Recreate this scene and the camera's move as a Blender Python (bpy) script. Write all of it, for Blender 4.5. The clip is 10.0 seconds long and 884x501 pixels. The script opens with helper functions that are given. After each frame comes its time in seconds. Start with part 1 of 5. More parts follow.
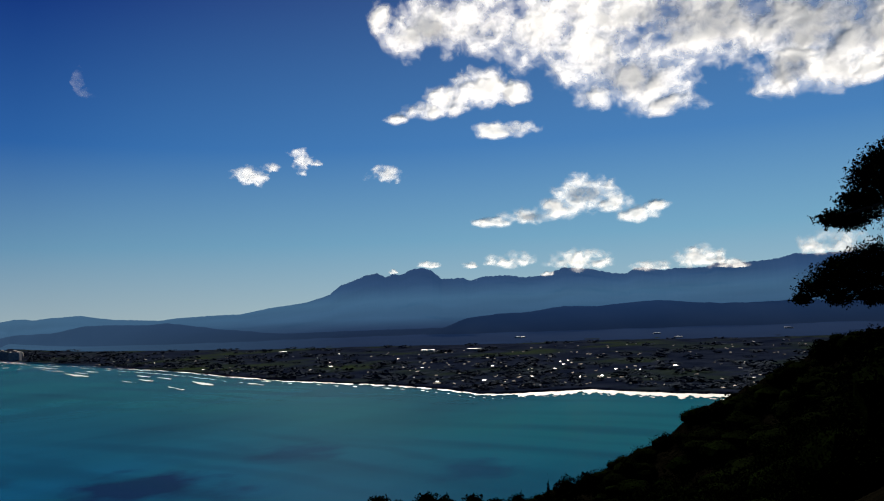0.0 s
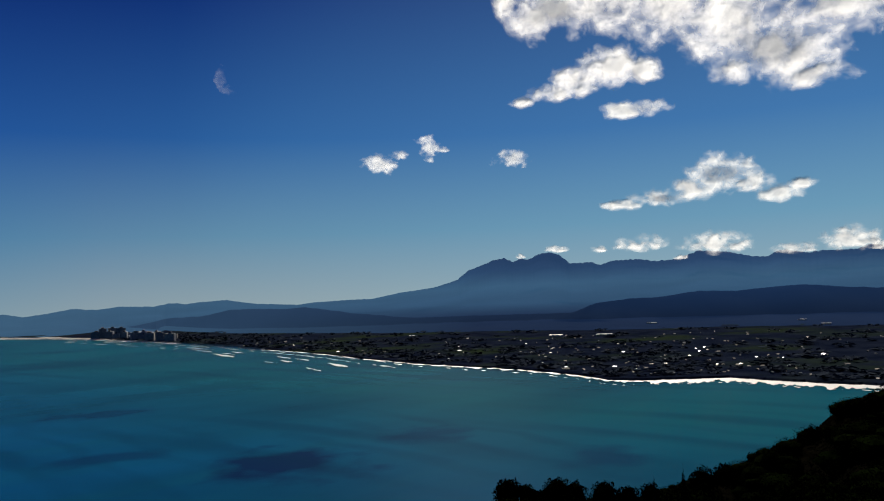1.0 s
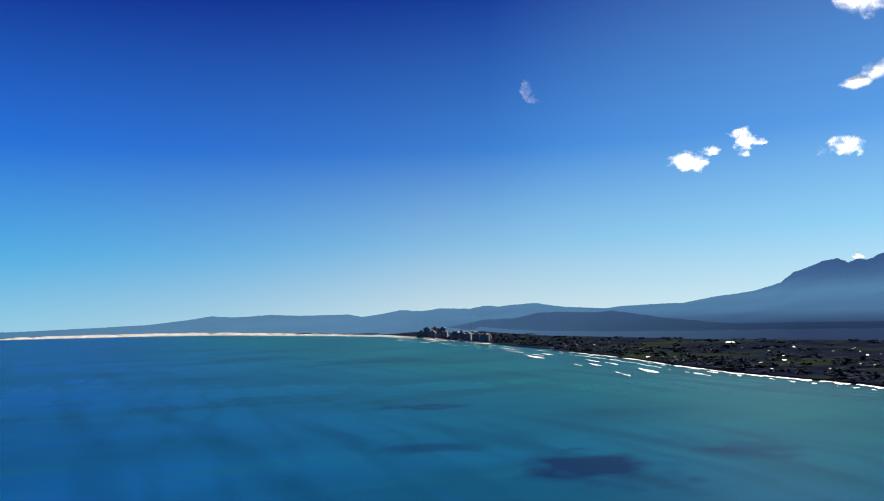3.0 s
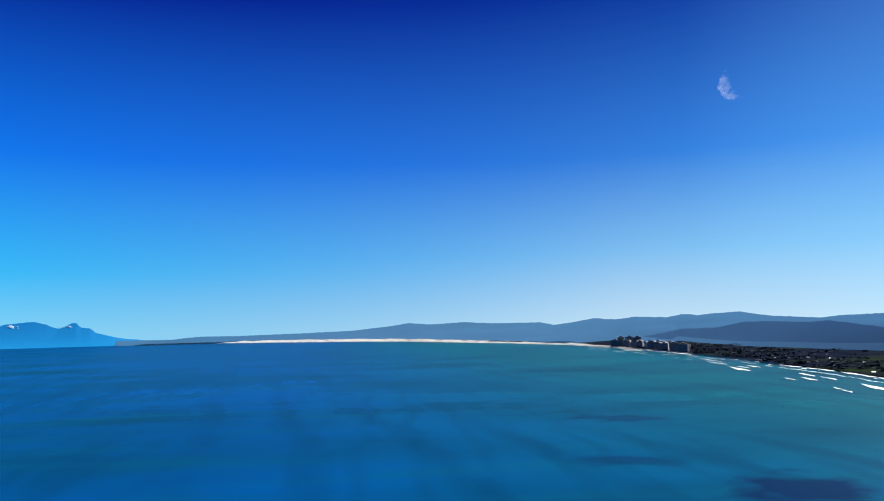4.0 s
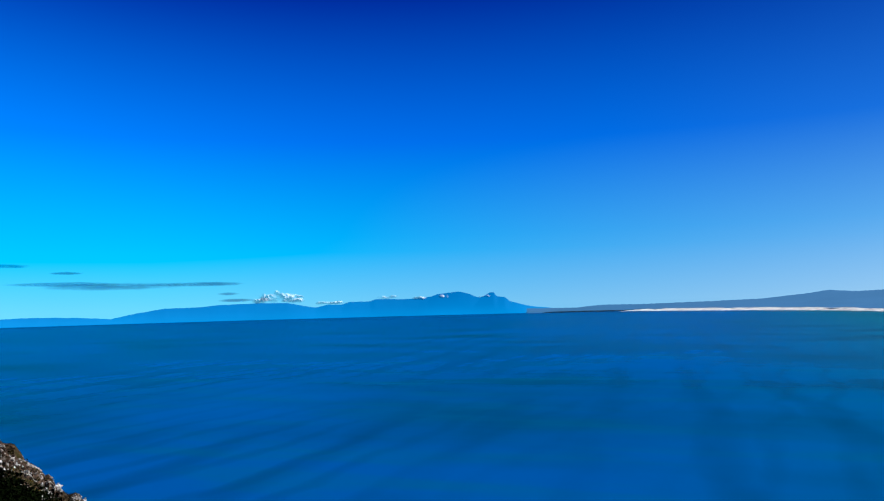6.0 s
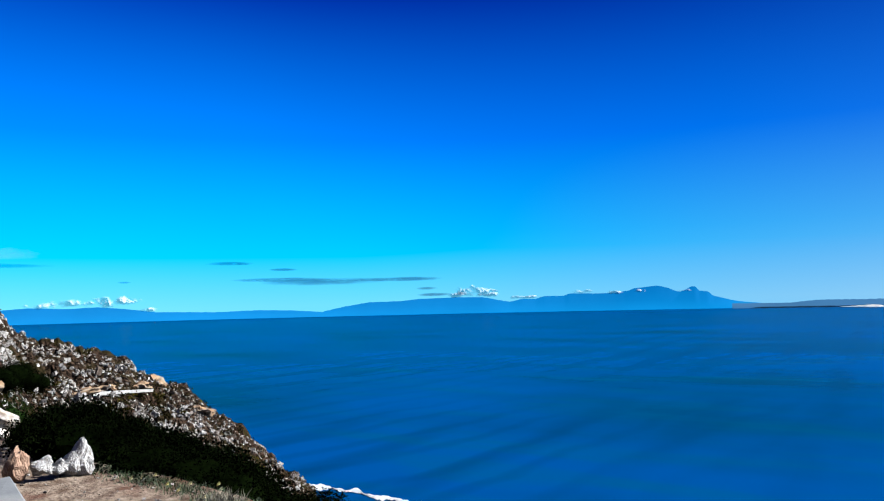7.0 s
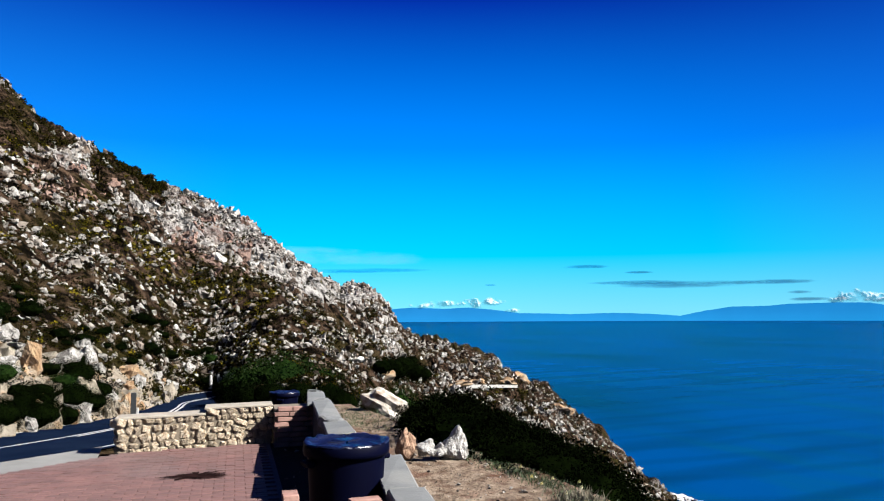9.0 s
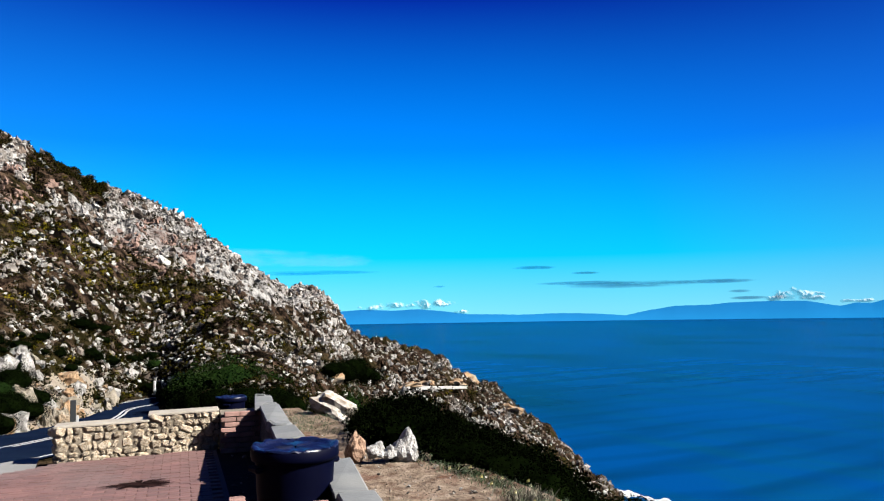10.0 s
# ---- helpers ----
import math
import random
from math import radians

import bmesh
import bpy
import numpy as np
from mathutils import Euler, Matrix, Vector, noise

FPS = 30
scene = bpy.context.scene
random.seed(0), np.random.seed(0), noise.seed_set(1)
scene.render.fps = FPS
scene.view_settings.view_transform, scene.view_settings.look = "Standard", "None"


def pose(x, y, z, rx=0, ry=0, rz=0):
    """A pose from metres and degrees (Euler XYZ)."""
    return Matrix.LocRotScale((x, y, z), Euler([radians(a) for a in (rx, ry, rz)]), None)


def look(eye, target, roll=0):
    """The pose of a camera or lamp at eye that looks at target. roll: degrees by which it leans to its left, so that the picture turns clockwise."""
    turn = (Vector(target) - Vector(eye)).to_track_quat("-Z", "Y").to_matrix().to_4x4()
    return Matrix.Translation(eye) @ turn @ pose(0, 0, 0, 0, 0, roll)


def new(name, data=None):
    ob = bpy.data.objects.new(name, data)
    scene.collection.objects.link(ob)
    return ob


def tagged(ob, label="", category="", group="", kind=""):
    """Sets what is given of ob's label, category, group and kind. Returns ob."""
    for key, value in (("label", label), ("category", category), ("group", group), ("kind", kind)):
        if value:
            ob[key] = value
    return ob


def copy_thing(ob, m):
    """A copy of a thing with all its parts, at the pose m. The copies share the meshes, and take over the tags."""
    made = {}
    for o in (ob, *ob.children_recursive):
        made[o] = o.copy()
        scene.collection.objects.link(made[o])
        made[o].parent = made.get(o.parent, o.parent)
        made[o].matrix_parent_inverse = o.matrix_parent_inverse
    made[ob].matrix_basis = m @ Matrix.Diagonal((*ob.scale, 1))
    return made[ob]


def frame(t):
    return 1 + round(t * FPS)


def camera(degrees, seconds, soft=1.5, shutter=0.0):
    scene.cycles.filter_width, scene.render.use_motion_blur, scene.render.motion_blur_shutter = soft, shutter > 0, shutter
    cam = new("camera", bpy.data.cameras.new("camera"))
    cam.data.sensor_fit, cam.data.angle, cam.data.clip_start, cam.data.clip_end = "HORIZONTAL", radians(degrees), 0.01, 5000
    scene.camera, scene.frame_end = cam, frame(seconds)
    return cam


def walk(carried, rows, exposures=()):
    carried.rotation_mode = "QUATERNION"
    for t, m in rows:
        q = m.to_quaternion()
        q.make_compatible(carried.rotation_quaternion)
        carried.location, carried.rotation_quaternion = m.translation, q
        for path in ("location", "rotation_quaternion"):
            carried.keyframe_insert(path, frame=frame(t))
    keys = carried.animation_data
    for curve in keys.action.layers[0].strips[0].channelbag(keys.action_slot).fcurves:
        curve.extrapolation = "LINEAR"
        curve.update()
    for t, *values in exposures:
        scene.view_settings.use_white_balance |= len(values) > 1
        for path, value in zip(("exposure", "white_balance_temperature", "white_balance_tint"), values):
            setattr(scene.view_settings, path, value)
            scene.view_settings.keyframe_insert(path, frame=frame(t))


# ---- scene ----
cam = camera(60.22, 10.0, soft=1.15)

# ---- the camera turns on the spot at a lookout 70 m above the bay ----
EYE = Vector((0, 0, 70.0))


def way(az, el):
    """Direction from the bearing az (degrees to the left of +y) and the elevation el."""
    a, e = radians(az), radians(el)
    return Vector((-math.sin(a) * math.cos(e), math.cos(a) * math.cos(e), math.sin(e)))


def turned(az, el, roll):
    return look(EYE, EYE + way(az, el) * 100, roll)


HEADINGS = [
    (0.0, -54.91, 4.38, -2.40),
    (0.5, -50.25, 3.92, -2.28),
    (1.0, -45.32, 3.63, -2.33),
    (1.5, -40.09, 3.52, -2.26),
    (2.0, -34.60, 3.61, -2.17),
    (2.5, -28.91, 3.97, -2.02),
    (3.8, -11.20, 5.66, -1.35),
    (4.0, -8.25, 5.67, -1.32),
    (4.5, -0.85, 5.51, -1.34),
    (5.0, 6.19, 4.94, -1.28),
    (6.5, 28.57, 3.84, -1.49),
    (7.0, 35.67, 3.93, -1.29),
    (7.5, 43.12, 4.13, -1.01),
    (8.0, 50.68, 4.27, -0.72),
    (8.5, 57.73, 4.38, -0.47),
    (9.0, 61.97, 4.52, -0.37),
    (9.5, 62.85, 4.35, -0.71),
    (10.0, 58.13, 4.60, -0.93),
]
EXPOSURES = [
    (0.0, 1.45, 7100, 10), (1.0, 1.2, 7000, 10), (1.5, 1.35, 7000, 10), (2.0, 2.00, 7300, 10), (2.7, 2.25, 7300, 10), (3.9, 2.30, 6500, 10), (5.0, 1.98, 5700, 10), (6.5, 2.22, 5750, 10), (7.5, 2.26, 6000, 10), (10.0, 2.30, 6400, 10),
]
walk(cam, [(t, turned(a, e, r)) for t, a, e, r in HEADINGS], EXPOSURES)

# ---- world and sun ----
SUN_AZ, SUN_EL = -47, 37
world = bpy.data.worlds.new("sky")
scene.world = world
world.use_nodes = True
wn, wl = world.node_tree.nodes, world.node_tree.links
bg = wn["Background"]
sky = wn.new("ShaderNodeTexSky")
sky.sky_type, sky.sun_disc = "NISHITA", False
sky.sun_elevation, sky.sun_rotation = radians(SUN_EL), radians(-SUN_AZ)
sky.altitude, sky.air_density, sky.dust_density, sky.ozone_density = 70, 1.0, 0.3, 3.0
co = wn.new("ShaderNodeTexCoord")
lift = wn.new("ShaderNodeVectorMath")
lift.operation = "ADD"
lift.inputs[1].default_value = (0, 0, 0.025)
wl.new(co.outputs["Generated"], lift.inputs[0])
wl.new(lift.outputs[0], sky.inputs["Vector"])


def ramp(stops):
    """Colour by elevation: (sine of the elevation, linear colour) rows."""
    r = wn.new("ShaderNodeValToRGB")
    while len(r.color_ramp.elements) < len(stops):
        r.color_ramp.elements.new(1.0)
    for e, (x, c) in zip(r.color_ramp.elements, stops):
        e.position, e.color = x, (*c, 1)
    return r


sep, dot, rng, blend, over = wn.new("ShaderNodeSeparateXYZ"), wn.new("ShaderNodeVectorMath"), wn.new("ShaderNodeMapRange"), wn.new("ShaderNodeMix"), wn.new("ShaderNodeMix")
wl.new(co.outputs["Generated"], sep.inputs[0])
toward = ramp([(0.0, (0.50, 0.70, 0.84)), (0.09, (0.21, 0.51, 0.83)), (0.21, (0.036, 0.225, 0.71)), (0.40, (0.002, 0.042, 0.34)), (1.0, (0.004, 0.02, 0.13))])
away = ramp([(0.0, (0.20, 0.74, 0.94)), (0.07, (0.003, 0.60, 1.0)), (0.21, (0.0005, 0.24, 0.95)), (0.40, (0.0004, 0.007, 0.30)), (1.0, (0.0004, 0.006, 0.12))])
wl.new(sep.outputs["Z"], toward.inputs[0])
wl.new(sep.outputs["Z"], away.inputs[0])
dot.operation = "DOT_PRODUCT"
dot.inputs[1].default_value = way(60, 0)
wl.new(co.outputs["Generated"], dot.inputs[0])
rng.inputs["From Min"].default_value, rng.inputs["From Max"].default_value = 0.15, 0.95
wl.new(dot.outputs["Value"], rng.inputs["Value"])
blend.data_type = over.data_type = "RGBA"
wl.new(rng.outputs[0], blend.inputs["Factor"])
wl.new(toward.outputs[0], blend.inputs["A"])
wl.new(away.outputs[0], blend.inputs["B"])
# paler towards the sun's side
sdot, srng, glow = wn.new("ShaderNodeVectorMath"), wn.new("ShaderNodeMapRange"), wn.new("ShaderNodeMix")
sdot.operation = "DOT_PRODUCT"
sdot.inputs[1].default_value = way(-80, 8)
wl.new(co.outputs["Generated"], sdot.inputs[0])
srng.inputs["From Min"].default_value, srng.inputs["From Max"].default_value = 0.6, 1.0
wl.new(sdot.outputs["Value"], srng.inputs["Value"])
glow.data_type, glow.blend_type = "RGBA", "ADD"
glow.inputs["B"].default_value = (0.06, 0.14, 0.18, 1)
wl.new(srng.outputs[0], glow.inputs["Factor"])
wl.new(blend.outputs["Result"], glow.inputs["A"])
# deeper blue overhead in mid bay, brighter behind the lookout's mountain
shaded = glow.outputs["Result"]
for toward_dir, lo, tint in ((way(8, 28), 0.72, (0.64, 0.66, 0.84, 1)), (way(88, 10), 0.72, (1.15, 1.16, 1.12, 1))):
    d2, r2, k2 = wn.new("ShaderNodeVectorMath"), wn.new("ShaderNodeMapRange"), wn.new("ShaderNodeMix")
    d2.operation = "DOT_PRODUCT"
    d2.inputs[1].default_value = toward_dir
    wl.new(co.outputs["Generated"], d2.inputs[0])
    r2.interpolation_type = "SMOOTHSTEP"
    r2.inputs["From Min"].default_value, r2.inputs["From Max"].default_value = lo, 1.0
    wl.new(d2.outputs["Value"], r2.inputs["Value"])
    k2.data_type, k2.blend_type = "RGBA", "MULTIPLY"
    k2.inputs["B"].default_value = tint
    wl.new(r2.outputs[0], k2.inputs["Factor"])
    wl.new(shaded, k2.inputs["A"])
    shaded = k2.outputs["Result"]
# the physical sky, graded by the deep winter blue of the place
scale_sky = wn.new("ShaderNodeMix")
scale_sky.data_type, scale_sky.blend_type = "RGBA", "MULTIPLY"
scale_sky.inputs["Factor"].default_value = 1.0
scale_sky.inputs["B"].default_value = (0.06, 0.06, 0.06, 1)
wl.new(sky.outputs[0], scale_sky.inputs["A"])
over.inputs["Factor"].default_value = 0.985
wl.new(scale_sky.outputs["Result"], over.inputs["A"])
wl.new(shaded, over.inputs["B"])
wl.new(over.outputs["Result"], bg.inputs["Color"])
bg.inputs["Strength"].default_value = 0.22

sun = bpy.data.lights.new("sun", "SUN")
sun.energy, sun.angle, sun.color = 5.0, radians(0.5), (1.0, 0.95, 0.87)
sun_ob = new("sun", sun)
sun_ob.matrix_world = look(way(SUN_AZ, SUN_EL) * 100, (0, 0, 0))


# ---- materials ----
PALE = 0.30  # one measure for all paints and stones against the sun


def mat(name, a, b, scale=1.0, rough=0.8, bump=0.0, fine=8.0, c=None, cscale=0.2, metal=0.0, lo=0.35, hi=0.65, dist=0.05, spec=0.5, emit=None, vary=0.0, isl=None):
    """Two colours mixed by noise at one scale, a third by noise at another, and a fine relief."""
    a, b, c = [tuple(q * PALE for q in k) if k else None for k in (a, b, c)]
    m = bpy.data.materials.new(name)
    m.use_nodes = True
    n, l = m.node_tree.nodes, m.node_tree.links
    p = n["Principled BSDF"]
    p.inputs["Roughness"].default_value, p.inputs["Metallic"].default_value = rough, metal
    p.inputs["Specular IOR Level"].default_value = spec
    tc = n.new("ShaderNodeTexCoord")

    def fac(s, lo, hi, detail=6):
        t, r = n.new("ShaderNodeTexNoise"), n.new("ShaderNodeMapRange")
        t.inputs["Scale"].default_value, t.inputs["Detail"].default_value, t.inputs["Roughness"].default_value = s, detail, 0.6
        r.inputs["From Min"].default_value, r.inputs["From Max"].default_value = lo, hi
        l.new(tc.outputs["Object"], t.inputs["Vector"])
        l.new(t.outputs["Fac"], r.inputs["Value"])
        return r.outputs[0]

    def mix(f, x, y):
        k = n.new("ShaderNodeMix")
        k.data_type = "RGBA"
        l.new(f, k.inputs["Factor"])
        for s, v in ((k.inputs["A"], x), (k.inputs["B"], y)):
            if isinstance(v, tuple):
                s.default_value = (*v, 1)
            else:
                l.new(v, s)
        return k.outputs["Result"]

    col = mix(fac(scale, lo, hi), a, b)
    if c:
        col = mix(fac(cscale, 0.5, 0.68), col, c)
    if vary:
        oi, hv, mr = n.new("ShaderNodeObjectInfo"), n.new("ShaderNodeHueSaturation"), n.new("ShaderNodeMapRange")
        mr.inputs["To Min"].default_value, mr.inputs["To Max"].default_value = 1 - vary, 1 + vary
        l.new(oi.outputs["Random"], mr.inputs["Value"])
        l.new(mr.outputs[0], hv.inputs["Value"])
        l.new(col, hv.inputs["Color"])
        col = hv.outputs[0]
    if isl:
        ge, cr = n.new("ShaderNodeNewGeometry"), n.new("ShaderNodeValToRGB")
        while len(cr.color_ramp.elements) < len(isl):
            cr.color_ramp.elements.new(1.0)
        for i, (e, q) in enumerate(zip(cr.color_ramp.elements, isl)):
            e.position, e.color = i / (len(isl) - 1), (*q, 1)
        l.new(ge.outputs["Random Per Island"], cr.inputs[0])
        k = n.new("ShaderNodeMix")
        k.data_type, k.blend_type = "RGBA", "MULTIPLY"
        k.inputs["Factor"].default_value = 1.0
        l.new(col, k.inputs["A"])
        l.new(cr.outputs[0], k.inputs["B"])
        col = k.outputs["Result"]
    l.new(col, p.inputs["Base Color"])
    if emit:
        p.inputs["Emission Color"].default_value, p.inputs["Emission Strength"].default_value = (*emit[:3], 1), emit[3]
    if bump:
        t, k = n.new("ShaderNodeTexNoise"), n.new("ShaderNodeBump")
        t.inputs["Scale"].default_value, t.inputs["Detail"].default_value = fine, 8
        k.inputs["Strength"].default_value, k.inputs["Distance"].default_value = bump, dist
        l.new(tc.outputs["Object"], t.inputs["Vector"])
        l.new(t.outputs["Fac"], k.inputs["Height"])
        l.new(k.outputs[0], p.inputs["Normal"])
    return m


# ---- mesh helpers ----
def fbm(x, y, z=0.0, octaves=5, rough=0.5):
    v, amp = 0.0, 1.0
    for _ in range(octaves):
        v += amp * noise.noise((x, y, z))
        x, y, z, amp = x * 2.03, y * 2.03, z * 2.03, amp * rough
    return v


def prof(a, pts):
    return float(np.interp(a, [p[0] for p in pts], [p[1] for p in pts]))


def step(a, b, x):
    t = min(1, max(0, (x - a) / (b - a)))
    return t * t * (3 - 2 * t)


def mesh(name, verts, faces, material, parent=None, label="", smooth=False):
    me = bpy.data.meshes.new(name)
    me.from_pydata(verts, [], faces)
    me.materials.append(material)
    if smooth:
        me.shade_smooth()
    ob = new(name, me)
    if parent:
        ob.parent = parent
    return tagged(ob, label=label)


def part(name, bm, material, parent=None, label="", smooth=False):
    me = bpy.data.meshes.new(name)
    bm.to_mesh(me)
    bm.free()
    me.materials.append(material)
    if smooth:
        me.shade_smooth()
    ob = new(name, me)
    if parent:
        ob.parent = parent
    return tagged(ob, label=label)


def sheet(rows):
    """Vertices and quads from rows of points of equal length."""
    n = len(rows[0])
    v = [p for r in rows for p in r]
    f = [(i * n + j, i * n + j + 1, (i + 1) * n + j + 1, (i + 1) * n + j) for i in range(len(rows) - 1) for j in range(n - 1)]
    return v, f


def polar(az, d, z):
    a = radians(az)
    return (-d * math.sin(a), d * math.cos(a), z)


def box(bm, x0, y0, z0, x1, y1, z1, m=None, bevel=0.0):
    r = bmesh.ops.create_cube(bm, size=1, matrix=Matrix.LocRotScale(((x0 + x1) / 2, (y0 + y1) / 2, (z0 + z1) / 2), None, (x1 - x0, y1 - y0, z1 - z0)))
    vs = r["verts"]
    if bevel:
        es = list({e for v in vs for e in v.link_edges})
        vs = list({v for f in bmesh.ops.bevel(bm, geom=es, offset=bevel, segments=1, affect="EDGES")["faces"] for v in f.verts} | {v for v in vs if v.is_valid})
    if m:
        bmesh.ops.transform(bm, matrix=m, verts=vs)
    return vs

# ---- materials in use ----
M_ground = mat("hillside", (0.005, 0.004, 0.003), (0.135, 0.088, 0.060), 0.8, 1.0, 1.0, 1.4, c=(0.035, 0.03, 0.010), cscale=0.10, lo=0.44, hi=0.66, dist=1.0, spec=0.0)
# the blue of the distance haze is mixed into the base colours
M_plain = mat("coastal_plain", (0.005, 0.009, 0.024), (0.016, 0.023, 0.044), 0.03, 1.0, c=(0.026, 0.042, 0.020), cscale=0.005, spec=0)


def painted_haze(name, base, stops, top, far=None, x0=0.74, x1=0.25, smoke=0.07):
    """A backdrop of slopes far off: haze painted as emission by height, smoke drifting over them, and more haze farther
    along the coast.
    """
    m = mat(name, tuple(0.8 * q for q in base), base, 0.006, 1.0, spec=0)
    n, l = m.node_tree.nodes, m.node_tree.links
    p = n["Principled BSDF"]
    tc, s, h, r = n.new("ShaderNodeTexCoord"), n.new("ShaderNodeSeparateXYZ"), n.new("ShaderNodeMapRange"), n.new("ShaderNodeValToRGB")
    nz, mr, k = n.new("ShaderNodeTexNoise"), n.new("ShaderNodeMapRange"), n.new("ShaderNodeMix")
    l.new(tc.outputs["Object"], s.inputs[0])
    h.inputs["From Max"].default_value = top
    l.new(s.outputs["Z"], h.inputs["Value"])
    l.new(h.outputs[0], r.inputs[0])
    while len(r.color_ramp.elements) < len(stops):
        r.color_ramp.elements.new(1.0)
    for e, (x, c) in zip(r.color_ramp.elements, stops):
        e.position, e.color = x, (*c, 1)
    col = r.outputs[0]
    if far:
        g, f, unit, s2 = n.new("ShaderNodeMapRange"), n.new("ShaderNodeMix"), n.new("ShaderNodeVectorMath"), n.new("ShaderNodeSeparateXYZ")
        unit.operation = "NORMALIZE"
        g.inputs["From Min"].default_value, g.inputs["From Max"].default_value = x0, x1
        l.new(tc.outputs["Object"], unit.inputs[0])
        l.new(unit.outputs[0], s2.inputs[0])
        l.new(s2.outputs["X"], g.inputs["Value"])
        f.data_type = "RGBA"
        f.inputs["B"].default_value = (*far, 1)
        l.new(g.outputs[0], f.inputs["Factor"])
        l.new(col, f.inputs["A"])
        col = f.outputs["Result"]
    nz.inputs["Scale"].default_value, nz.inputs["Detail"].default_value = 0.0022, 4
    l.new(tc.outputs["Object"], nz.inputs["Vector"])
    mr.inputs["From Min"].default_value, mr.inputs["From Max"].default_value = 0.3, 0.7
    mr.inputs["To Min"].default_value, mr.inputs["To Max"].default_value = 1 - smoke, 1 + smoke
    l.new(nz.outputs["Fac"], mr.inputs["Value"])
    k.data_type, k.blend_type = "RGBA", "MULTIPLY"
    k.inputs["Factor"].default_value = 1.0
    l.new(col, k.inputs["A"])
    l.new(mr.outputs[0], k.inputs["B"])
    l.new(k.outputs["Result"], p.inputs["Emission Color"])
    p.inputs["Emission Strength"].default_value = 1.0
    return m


# the glow of these three is painted haze, not a light source
M_range = painted_haze("mountain_backdrop", (0.012, 0.018, 0.03), [(0.0, (0.0018, 0.0045, 0.0145)), (0.03, (0.0032, 0.0095, 0.029)), (0.13, (0.0105, 0.032, 0.068)), (0.36, (0.0140, 0.042, 0.084)), (0.65, (0.0075, 0.024, 0.062)), (1.0, (0.0050, 0.0165, 0.050))], 330, (0.015, 0.043, 0.082))
M_foot = painted_haze("foothill_backdrop", (0.006, 0.010, 0.018), [(0.0, (0.0022, 0.0056, 0.016)), (0.5, (0.0032, 0.0092, 0.027)), (1.0, (0.0036, 0.0115, 0.035))], 75, (0.0085, 0.022, 0.048), 0.74, 0.45)
M_pen = painted_haze("range_backdrop", (0.008, 0.05, 0.12), [(0.0, (0.004, 0.064, 0.150)), (0.4, (0.003, 0.050, 0.125)), (1.0, (0.0025, 0.040, 0.108))], 150, smoke=0.06)
M_bank = mat("cut_bank", (0.30, 0.235, 0.155), (0.48, 0.41, 0.32), 0.9, 0.95, 1.0, 2.5, c=(0.30, 0.15, 0.06), cscale=0.5, dist=0.5)


SWELL = -6


